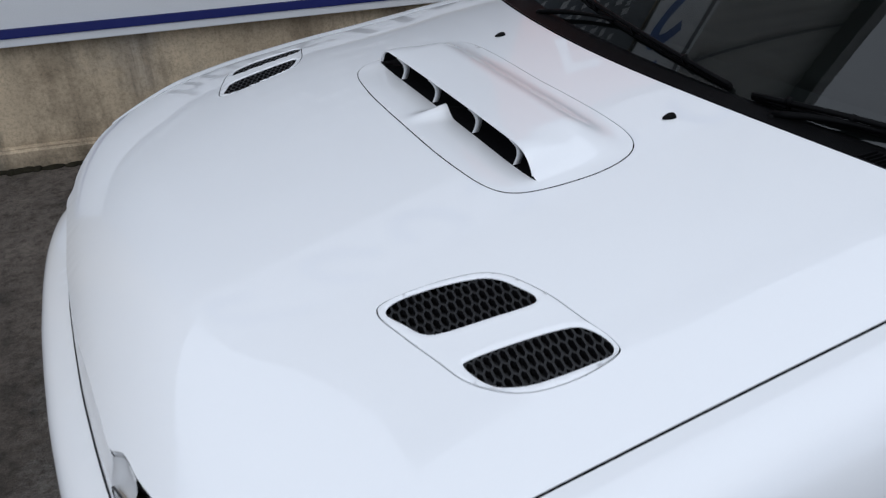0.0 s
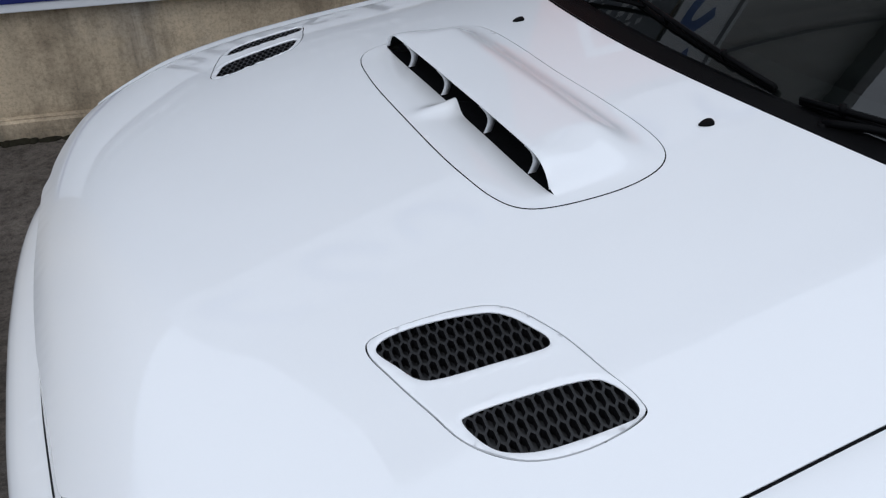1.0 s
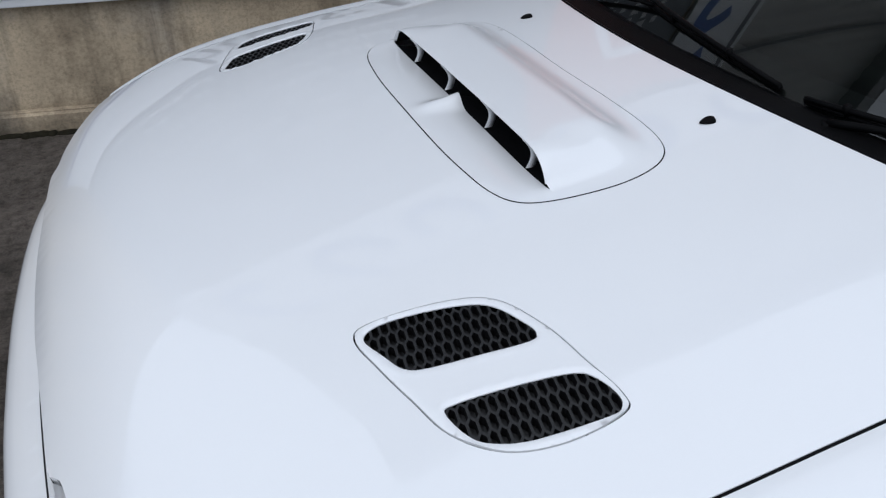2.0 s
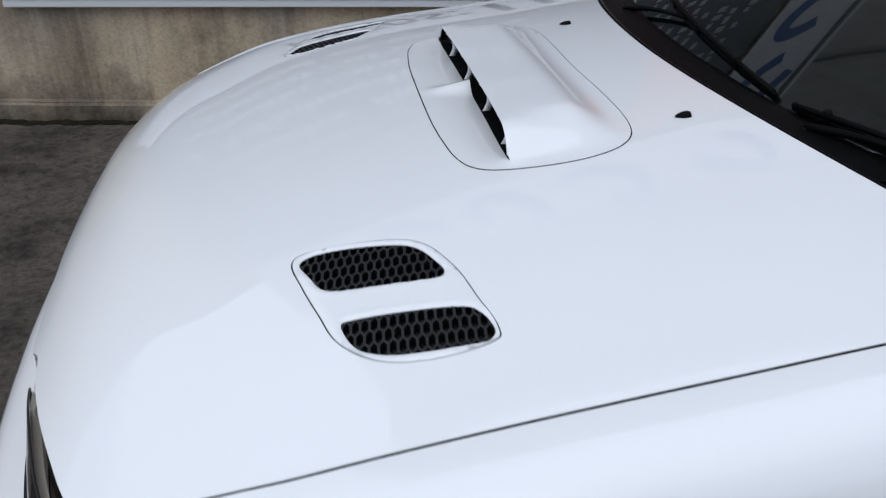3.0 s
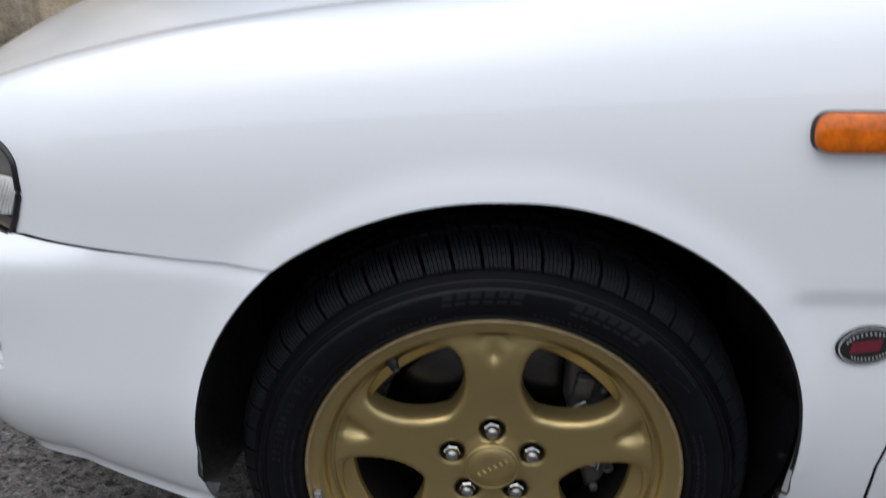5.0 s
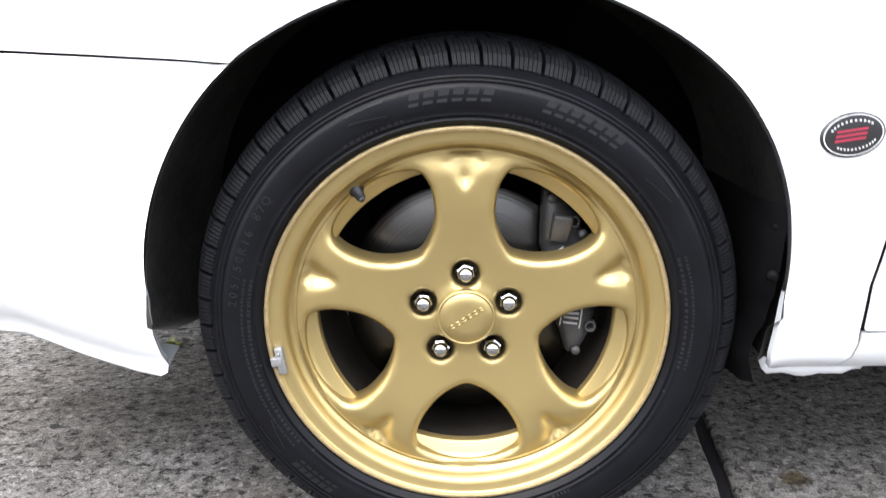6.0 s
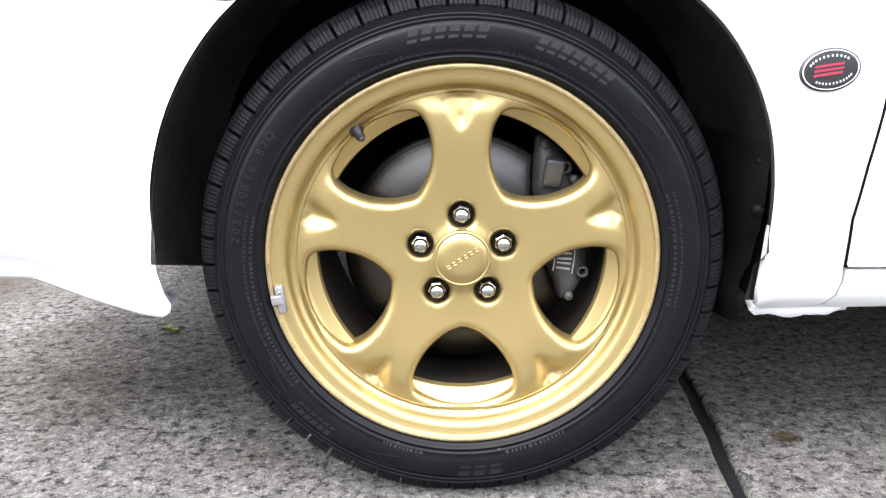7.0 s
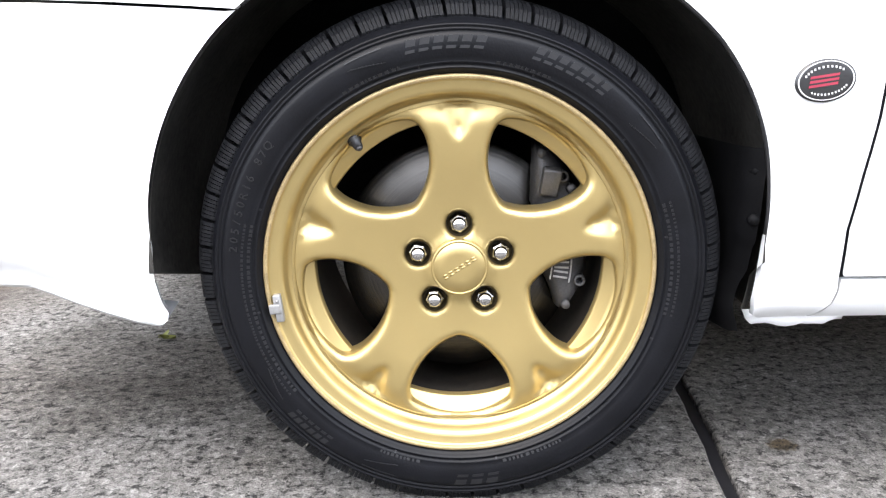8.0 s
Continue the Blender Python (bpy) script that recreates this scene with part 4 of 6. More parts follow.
def make_headlamp(mirror):
    lp = np.array(LAMP_PLAN)
    la = np.r_[0, np.cumsum(np.linalg.norm(np.diff(lp, axis=0), axis=1))]
    my = (lambda y: 2 * C - y) if mirror else (lambda y: y)

    ta, tx, ty = tuple(la.tolist()), tuple(lp[:, 0].tolist()), tuple(lp[:, 1].tolist())

    def at(a, z, o=0.0):
        x, y = smooth_interp(a, ta, tx), smooth_interp(a, ta, ty)
        dx, dy = smooth_interp(a + 0.004, ta, tx) - smooth_interp(a - 0.004, ta, tx), smooth_interp(a + 0.004, ta, ty) - smooth_interp(a - 0.004, ta, ty)
        n = math.hypot(dx, dy) or 1.0
        nx, ny = -dy / n, dx / n
        o2 = o - 0.045 * (max(0.0, z - 0.635) / 0.075) ** 2.1
        return (x + nx * o2, my(y + ny * o2), z)

    def a_at(x):
        return float(np.interp(-x, -lp[:, 0], la))

    e = float(la[-1])
    rear = [(a_at(x) + 0.001, z) for x, z in LAMP_EDGE]
    outline = smooth_loop(rear + [(a_at(-0.66), 0.698), (a_at(-0.69), 0.689), (a_at(-0.72), 0.678), (a_at(-0.75), 0.666), (e - 0.005, 0.650), (e, 0.630), (e - 0.005, 0.606), (a_at(-0.70), 0.600), (a_at(-0.62), 0.5975), (a_at(-0.55), 0.5945)], 4)
    unit = part("headlamp", facing(sheet(outline, [], 0.012, lambda a, z: at(a, z, 0.0)), (-1, 1 if mirror else -1, 0.3)), COVER, car, "slightly hazed headlamp with a fluted lens")
    unit.visible_shadow = False
    # black rubber seal: thick along the wing, thin round the rest
    bm = bmesh.new()
    run = [0.0]
    for p, q in zip(LAMP_EDGE, LAMP_EDGE[1:]):
        run.append(run[-1] + math.dist(p, q))
    pts = []
    for a in np.linspace(0, run[-2], 50):
        x, z = smooth_interp(a, run, [p[0] for p in LAMP_EDGE]), smooth_interp(a, run, [p[1] for p in LAMP_EDGE])
        y = flank(x, s_of(x, z))[1]
        pts.append((x - 0.0022, my(y + 0.0012), z - 0.0022 * min(1.0, max(0.0, (z - 0.64) / 0.03))))
    tube(bm, pts, [0.0042] * 30 + [0.0042 - 0.0001 * k for k in range(20)], 8)
    seal = part("seal", bm, SEAL, unit, "black rubber seal")
    bm = bmesh.new()
    rest = [p for k, p in enumerate(outline) if k >= 4 * (len(LAMP_EDGE) - 1)]
    tube(bm, [at(a, z, -0.0005) for a, z in rest], 0.0016, 6)
    part("seal_lip", bm, SEAL, seal)
    # reflector bowl, dark brownish silver
    def bowl(a, z):
        t = min(1.0, float(edge_dist(np.array([[a, z]]), outline)[0]) / 0.05)
        return at(a, z, -0.014 - 0.034 * t ** 0.7)
    part("reflector", sheet(offset_loop(outline, 0.001), [], 0.012, bowl), LAMPBODY, unit, "brownish silver reflector")
    # bright bevel that follows the outline inside the cover
    inner = offset_loop(outline, 0.009)
    part("bezel", grid(range(len(inner)), range(4), lambda k, j: at(*[p + (q - p) * (0, 0.25, 0.7, 1)[j] for p, q in zip(offset_loop(outline, 0.004)[k], inner[k])], (-0.004, -0.0035, -0.007, -0.016)[j]), close_u=True), BEZEL, unit, "silvered bevel")
    # fluted lower lens, leaning back
    bm = bmesh.new()
    for k in range(40):
        a = 0.030 + 0.0056 * k
        zt = 0.641 + 0.008 * (k / 40) - 0.006 * max(0.0, 1 - k / 5) ** 2
        z0 = 0.606 + 0.004 * max(0.0, 1 - k / 4)
        row = []
        for z in np.linspace(z0, zt, 7):
            back = 0.008 + 0.032 * ((z - z0) / 0.05) ** 1.2
            row.append([bm.verts.new(at(a + da, z, -back - o)) for da, o in ((0, 0.0060), (0.0010, 0.0022), (0.0028, 0.0), (0.0046, 0.0022), (0.0056, 0.0060))])
        for p, q in zip(row, row[1:]):
            for j in range(4):
                bm.faces.new((p[j], p[j + 1], q[j + 1], q[j]))
    facing(bm, (-0.6, 0.6 if mirror else -0.6, 0.6))
    part("fluted_lens", bm, FLUTED, unit, "ribbed clear lens")


make_headlamp(False)
make_headlamp(True)


# ------------------------------------------------------------ nose behind the bumper, grille
def make_nose():
    bm = bmesh.new()
    front = [p for p in bonnet_outline() if p[0] < -0.73]
    front = sorted(front, key=lambda p: p[1])
    rows = [[bm.verts.new((x + 0.016, y, bonnet_z(x, y) - 0.020)), bm.verts.new((x + 0.014, y, 0.640)), bm.verts.new((x + 0.05, y, 0.60)), bm.verts.new((x + 0.05, y, 0.30))] for x, y in front]
    for a, b in zip(rows, rows[1:]):
        for k in range(3):
            bm.faces.new((a[k], b[k], b[k + 1], a[k + 1]))
    part("radiator_grille", bm, PLASTIC, car, "black radiator grille under the bonnet's edge")
    bm = bmesh.new()
    box(bm, (-0.48, 0.30, 0.25), (0.40, 2 * C - 0.30, 0.70))
    part("engine_bay", bm, DARK, car)


make_nose()


# ------------------------------------------------------------ cowl, windscreen, wipers
def screen_at(w, t):
    """A point of the windscreen: w across, t up the slope."""
    x0 = 0.266 + 0.27 * w * w
    z0 = 0.897 - 0.06 * w * w
    x1, z1 = 0.93 + 0.10 * w * w, 1.335 - 0.06 * w * w
    return (x0 + (x1 - x0) * t, C - w * (0.72 + (0.59 - 0.72) * t) / 0.72, z0 + (z1 - z0) * t + 0.03 * math.sin(math.pi * t))


def make_screen():
    ws = np.linspace(-0.72, 0.72, 40)
    glass = part("windscreen", facing(grid(ws, np.linspace(0, 1, 16), screen_at), (-1, 0, 1)), SCREEN, car, "dark windscreen mirroring the sign boards")
    glass.visible_shadow = False
    # black ceramic border along the base, inside the glass
    part("screen_border", grid(ws, np.linspace(0, 0.06, 3), lambda w, t: tuple(Vector(screen_at(w, t)) + Vector((0.003, 0, -0.004)))), BLACK, glass)
    # cowl panel between bonnet and glass
    def cowl(w, k):
        xr, (xg, yg, zg) = rear_edge(w), screen_at(w * 0.72 / 0.775, 0.0)
        y = C - w
        zb = bonnet_z(xr, y)
        x = (xr - 0.02, xr + 0.004, xr + 0.35 * (xg - xr), xr + 0.75 * (xg - xr), xg + 0.006)[k]
        z = (zb - 0.03, zb - 0.016, zb - 0.020, zb - 0.012, zg - 0.002)[k]
        return (x, y + (yg - y) * k / 4, z)
    cowl_ob = part("cowl_panel", grid(np.linspace(-0.775, 0.775, 60), range(5), cowl), PLASTIC, car, "black plastic cowl with air slots")
    for k in range(26):
        w = 0.70 - 0.008 * k
        xr = rear_edge(w)
        bm = bmesh.new()
        z = bonnet_z(xr, C - w)
        box(bm, (xr + 0.028, C - w - 0.0012, z - 0.017), (xr + 0.064, C - w + 0.0012, z - 0.0105))
        part("cowl_slat", bm, PLASTIC, cowl_ob, smooth=False)
    # rubber strip along the bonnet's rear edge
    bm = bmesh.new()
    tube(bm, [(rear_edge(w) + 0.007, C - w, bonnet_z(rear_edge(w), C - w) - 0.008) for w in np.linspace(-0.77, 0.77, 60)], 0.006, 8)
    part("weather_strip", bm, SEAL, car, "black weather strip")


make_screen()


def make_wiper(w0, tip, length_arm=0.5):
    """An arm from a pivot on the cowl and a blade lying low on the glass."""
    (wt, tt), (wb, tb) = tip
    bm = bmesh.new()
    px, py, pz = rear_edge(w0) + 0.062, C - w0, bonnet_z(rear_edge(w0), C - w0) - 0.006
    mid = Vector(screen_at((wt + wb) / 2, (tt + tb) / 2)) + Vector((-0.006, 0, 0.010))
    p0 = Vector((px, py, pz))
    tube(bm, [p0 + Vector((0, 0, -0.03)), p0 + Vector((0, 0, -0.006))], [0.011, 0.008], 14)
    p0 = p0 + Vector((0, 0, -0.008))
    tube(bm, [p0 + (mid - p0) * t + Vector((0, 0, 0.006 * math.sin(math.pi * t))) for t in np.linspace(0, 1, 8)], [0.007, 0.0065, 0.006, 0.005, 0.0045, 0.004, 0.004, 0.004], 8)
    arm = part("wiper_arm", bm, PLASTIC, car, "black wiper arm")
    bm = bmesh.new()
    a, b = Vector(screen_at(wt, tt)), Vector(screen_at(wb, tb))
    up = Vector((-0.4, 0, 0.9))
    pts = [Vector(screen_at(wt + (wb - wt) * t, tt + (tb - tt) * t)) + up * 0.006 for t in np.linspace(0, 1, 14)]
    tube(bm, pts, 0.005, 6)
    tube(bm, [p + up * (0.004 + 0.012 * math.sin(math.pi * k / 13)) for k, p in enumerate(pts)], 0.0045, 6)
    for k in (2, 5, 8, 11):
        tube(bm, [pts[k], pts[k] + up * 0.018], 0.006, 6)
    part("wiper_blade", bm, PLASTIC, arm, "black wiper blade")


make_wiper(-0.44, ((0.223, 0.007), (-0.52, 0.090)))
make_wiper(0.335, ((0.272, 0.004), (0.71, 0.034)))


# ------------------------------------------------------------ rest of the body
def make_body():
    # upper wing behind the bonnet up to the glass, both sides
    for mirror in (False, True):
        my = (lambda y: 2 * C - y) if mirror else (lambda y: y)
        def pillar(t, k):
            w, tt = 0.72, t
            x, y, z = screen_at(w, tt)
            y2 = y - 0.055 * (1 - 0.3 * t)
            return ((x - 0.004, my(y + 0.012), z + 0.004), (x + 0.0, my(y - 0.02), z + 0.004), (x + 0.035, my(y2), z - 0.012), (x + 0.05, my(y2 + 0.01), z - 0.04))[k]
        part("pillar", grid(np.linspace(-0.02, 1.0, 20), range(4), pillar), PAINT, car, "white windscreen pillar")
        def shoulder(x, k):
            z = bonnet_z(min(x, 0.6), seam_y(x)) + 0.0
            y = seam_y(x)
            return ((x, my(y - 0.006), z - 0.002), (x, my(y + 0.03), z + 0.006), (x, my(y + 0.06), z + 0.02), (x, my(y + 0.075), z + 0.035))[k]
        part("window_ledge", grid(np.linspace(0.40, 1.46, 20), range(4), shoulder), PAINT, car)
        def side_glass(x, t):
            x1 = x
            zt = lerp(x, [0.50, 1.0, 1.9, 2.35], [0.93, 1.345, 1.345, 0.98])
            zb = 0.90
            return (x, my(C - 0.70 + 0.12 * (t * (zt - zb) / 0.45)), zb + (zt - zb) * t)
        sg = part("side_window", facing(grid(np.linspace(0.5, 2.35, 24), np.linspace(0, 1, 6), side_glass), (0, 1 if mirror else -1, 0.3)), SCREEN, car, "dark side windows")
        sg.visible_shadow = False

        def quarter(x, k):
            s = (0.02, 0.5, 1.0, 1.45, 2.2)[k]
            if 2.2 < x < 2.84 and k >= 3:
                zz = max(0.262, ARCH_Z + math.sqrt(max(0, ARCH_R**2 - (x - 2.52) ** 2)))
                s = max(s if False else 0, 1 + (WAIST - zz) / 0.3) if zz > 0.262 else s
                if k == 3:
                    s = min(1.45, 1 + (s - 1) * 0.6)
            p = flank(x, s)
            return (p[0], my(p[1]), p[2])
        part("rear_quarter", grid(np.linspace(1.465, 3.3, 80), range(5), quarter), PAINT, car, "white rear quarter")
    def roof(x, v):
        z = smooth_interp(x, [0.93, 1.05, 1.4, 1.8, 2.0, 2.6, 3.3], [1.335, 1.362, 1.385, 1.37, 1.345, 0.985, 0.93])
        hw = lerp(x, [0.93, 1.9, 2.6, 3.3], [0.60, 0.60, 0.80, 0.80])
        return (x + 0.10 * (v * 0.6) ** 2 * (1 if x < 1 else 0), C + v * hw, z - 0.05 * v * v)
    part("roof", grid(np.linspace(0.93, 3.3, 40), np.linspace(-1, 1, 16), roof), PAINT, car, "white roof and tail")
    def tail(v, k):
        return (3.3 + 0.02 * k, C + v * 0.80, (0.93 - 0.05 * v * v, 0.62, 0.3)[k])
    part("tail_panel", grid(np.linspace(-1, 1, 12), range(3), tail), PAINT, car)
    bm = bmesh.new()
    box(bm, (0.45, 0.13, 0.24), (3.2, 2 * C - 0.13, 0.30))
    part("underbody", bm, DARK, car)
    bm = bmesh.new()
    box(bm, (0.46, 0.20, 0.30), (0.95, 2 * C - 0.20, 0.90), bevel=0.03)
    box(bm, (0.95, 0.20, 0.30), (2.4, 2 * C - 0.20, 0.55))
    part("dashboard", bm, INTERIOR, car, "dark dashboard")


make_body()


# ------------------------------------------------------------ wheel


def spoke_window():
    """The outline of the opening between two spokes, about the x axis (its middle line)."""
    ctrl = [(0.0875, 0.0), (0.0915, 0.0125), (0.0985, 0.0250), (0.1090, 0.0375), (0.121, 0.0475), (0.1385, 0.0570), (0.1550, 0.0605), (0.1670, 0.0565), (0.1765, 0.0405), (0.1825, 0.021), (0.1845, 0.0)]
    full = ctrl + [(x, -y) for x, y in ctrl[-2:0:-1]]
    return smooth_loop(full, 4)


NUT_A = [90 + 72 * k for k in range(5)]


def rot2(p, deg):
    c, s = math.cos(radians(deg)), math.sin(radians(deg))
    return (c * p[0] - s * p[1], s * p[0] + c * p[1])


def rim_depth(u, v, windows):
    """How far the wheel's face lies behind its lip."""
    r = math.hypot(u, v)
    a = math.degrees(math.atan2(v, u))
    d = smooth_interp(r, [0.0, 0.03, 0.045, 0.07, 0.10, 0.14, 0.165, 0.183, 0.19, 0.2], [0.028, 0.028, 0.032, 0.0305, 0.0265, 0.0205, 0.0190, 0.0225, 0.024, 0.022])
    # rounded shoulders along the windows
    e = min(float(edge_dist(np.array([[u, v]]), w)[0]) for w in windows)
    d += 0.0075 * max(0.0, 1 - e / 0.0075) ** 2
    # dimple at each spoke's outer end
    da = min(abs((a - s + 180) % 360 - 180) for s in NUT_A)
    t = r * math.sin(radians(da)) if da < 90 else 1
    wid = 0.004 + 0.35 * max(0.0, r - 0.150)
    if 0.146 < r < 0.185:
        d += 0.010 * math.exp(-((t / wid) ** 2)) * min(1, (r - 0.146) / 0.014)
    return d


def make_rim_face():
    windows = [[rot2(p, a + 36) for p in spoke_window()] for a in NUT_A]
    pockets = [[(0.05 * math.cos(radians(a)) + 0.0150 * math.cos(t), 0.05 * math.sin(radians(a)) + 0.0150 * math.sin(t)) for t in np.linspace(0, 2 * math.pi, 22)[:-1]] for a in NUT_A]
    outer = [(0.192 * math.cos(t), 0.192 * math.sin(t)) for t in np.linspace(0, 2 * math.pi, 361)[:-1]]

    def at(u, v):
        d = rim_depth(u, v, windows)
        for a in NUT_A:
            q = math.hypot(u - 0.05 * math.cos(radians(a)), v - 0.05 * math.sin(radians(a)))
            d += 0.003 * max(0, 1 - (q - 0.015) / 0.005) ** 2 if q < 0.02 else 0
        return (u, d, v)

    bm = sheet(outer, windows + pockets, 0.0048, at, flip=True)
    # folded walls of the windows and the nut pockets
    for loop, deep in [(w, 0.026) for w in windows] + [(p, 0.016) for p in pockets]:
        loop = dense(loop, 0.0048 * 0.7)
        rows = []
        for u, v in loop:
            x, y, z = at(u, v)
            rows.append([bm.verts.new((x, y, z)), bm.verts.new((x, y + deep * 0.5, z)), bm.verts.new((x, y + deep, z))])
        for k in range(len(rows)):
            p, q = rows[k], rows[(k + 1) % len(rows)]
            for j in range(2):
                bm.faces.new((p[j], p[j + 1], q[j + 1], q[j]))
    # well and lip
    prof = [(0.192, 0.0236), (0.1950, 0.0215), (0.1972, 0.0165), (0.1992, 0.0105), (0.2018, 0.0076), (0.206, 0.0062), (0.2125, 0.0050), (0.2142, 0.0040), (0.2150, 0.0012)]
    revolve(prof[::-1], 360, bm)
    bmesh.ops.remove_doubles(bm, verts=bm.verts, dist=0.0001)
    bmesh.ops.recalc_face_normals(bm, faces=bm.faces)
    return bm


def make_rim_edge():
    bm = revolve([(0.2150, 0.0012), (0.2165, 0.0), (0.2192, 0.0002), (0.2203, 0.0022), (0.2203, 0.008)][::-1], 240)
    bmesh.ops.recalc_face_normals(bm, faces=bm.faces)
    return bm


def make_barrel():
    bm = revolve([(0.1885, 0.022), (0.1862, 0.030), (0.1800, 0.0365), (0.1690, 0.0395), (0.1674, 0.0415), (0.1668, 0.050)], 160)
    bmesh.ops.recalc_face_normals(bm, faces=bm.faces)
    return bm


def make_deep_barrel():
    bm = revolve([(0.1668, 0.050), (0.1680, 0.052), (0.1690, 0.19), (0.205, 0.2)], 96)
    bmesh.ops.recalc_face_normals(bm, faces=bm.faces)
    return bm


def stood(bm):
    """The tyre flattened where it stands on the ground."""
    for v in bm.verts:
        v.co.z = max(v.co.z, 0.001 - HUB - 0.054 * v.co.y)
    return bm


def make_tyre():
    prof = [(0.2185, 0.010), (0.2200, 0.0035), (0.2225, 0.0005), (0.2250, -0.0020), (0.2262, -0.0052), (0.2276, -0.0054), (0.2284, -0.0034), (0.2312, -0.0048), (0.2322, -0.0066), (0.2334, -0.0064), (0.2340, -0.0062), (0.238, -0.0080), (0.243, -0.0092), (0.250, -0.0098), (0.258, -0.0090), (0.2625, -0.0076), (0.2632, -0.0058), (0.2644, -0.0056), (0.2652, -0.0072), (0.2672, -0.0066), (0.2680, -0.0046), (0.2694, -0.0074), (0.2712, -0.0070), (0.2720, -0.0030), (0.2755, 0.0008), (0.2780, 0.0070), (0.2800, 0.0150), (0.2830, 0.026), (0.2860, 0.040), (0.2930, 0.054), (0.2935, 0.085), (0.2925, 0.130), (0.290, 0.150), (0.281, 0.165), (0.262, 0.178), (0.245, 0.179), (0.225, 0.170), (0.2185, 0.16)]
    return stood(revolve(prof, 180))


def make_tread():
    """Shoulder blocks with cross grooves and sipes, and two inner rows, round the crown."""
    bm = bmesh.new()
    n = 58
    pitch = 2 * math.pi / n
    rnd = random.Random(4)
    rows = [((0.0055, 0.280), (0.0120, 0.2905), (0.0210, 0.2965), (0.036, 0.3005), (0.052, 0.3018), 0.0), ((0.060, 0.3020), (0.085, 0.3025), 0.5), ((0.093, 0.3025), (0.118, 0.3020), 0.0), ((0.126, 0.3018), (0.150, 0.2990), (0.165, 0.288), 0.5)]
    for *prof, shift in rows:
        for k in range(n):
            a0 = (k + shift) * pitch + 0.11 * pitch
            a1 = (k + shift + 1) * pitch - 0.02 * pitch
            cuts = 6 if len(prof) == 5 else 3
            step = (a1 - a0) / cuts
            for c in range(cuts):
                b0, b1 = a0 + c * step + (0.0012 if c else 0), a0 + (c + 1) * step - (0.0012 if c < cuts - 1 else 0)
                tops, lows = [], []
                for y, r in prof:
                    sk = 0.25 * pitch * (y - 0.03) / 0.05
                    tops.append([bm.verts.new((r * math.cos(b + sk), y, r * math.sin(b + sk))) for b in (b0, b1)])
                    rl = r - 0.010
                    lows.append([bm.verts.new((rl * math.cos(b + sk), y + (0.004 if y < 0.02 else 0), rl * math.sin(b + sk))) for b in (b0, b1)])
                for j in range(len(prof) - 1):
                    bm.faces.new((tops[j][0], tops[j][1], tops[j + 1][1], tops[j + 1][0]))
                    bm.faces.new((tops[j][0], tops[j + 1][0], lows[j + 1][0], lows[j][0]))
                    bm.faces.new((tops[j][1], lows[j][1], lows[j + 1][1], tops[j + 1][1]))
                bm.faces.new((tops[0][0], lows[0][0], lows[0][1], tops[0][1]))
                bm.faces.new((tops[-1][0], tops[-1][1], lows[-1][1], lows[-1][0]))
    bmesh.ops.recalc_face_normals(bm, faces=bm.faces)
    return stood(bm)


def sidewall_y(r):
    return smooth_interp(r, [0.2185, 0.2282, 0.235, 0.243, 0.250, 0.258, 0.264, 0.27, 0.276, 0.281, 0.285], [0.002, -0.0036, -0.0070, -0.0092, -0.0098, -0.0090, -0.0072, -0.0050, 0.0005, 0.006, 0.012])


def arc_bar(bm, r0, r1, a0, a1, h=0.0011, slant=0.0):
    """A raised bar on the sidewall between two radii and two angles (degrees)."""
    n = max(1, int(abs(a1 - a0) / 1.5) + 1)
    prev = None
    for k in range(n + 1):
        a = a0 + (a1 - a0) * k / n
        row = []
        for r, up in ((r0, 0), (r0, h), (r1, h), (r1, 0)):
            t = radians(a + slant * (r - r0) / (r1 - r0))
            row.append(bm.verts.new((r * math.cos(t), sidewall_y(r) - up + 0.0002 * (up == 0), r * math.sin(t))))
        if prev:
            for j in range(3):
                bm.faces.new((prev[j], prev[j + 1], row[j + 1], row[j]))
        else:
            bm.faces.new(row)
        prev = row
    bm.faces.new(prev[::-1])


def bold_marks():
    """The maker's bold marks at top and bottom, each a plain slanted block."""
    for centre, count, wid in ((93, 6, 3.3), (62, 7, 2.9), (274, 3, 4.2), (226, 6, 2.2)):
        for k in range(count):
            a = centre + count * wid / 2 - k * wid
            bm = bmesh.new()
            arc_bar(bm, 0.2465, 0.2600, a, a - wid * 0.70, 0.0004, slant=-0.9)
            bmesh.ops.recalc_face_normals(bm, faces=bm.faces)
            yield bm


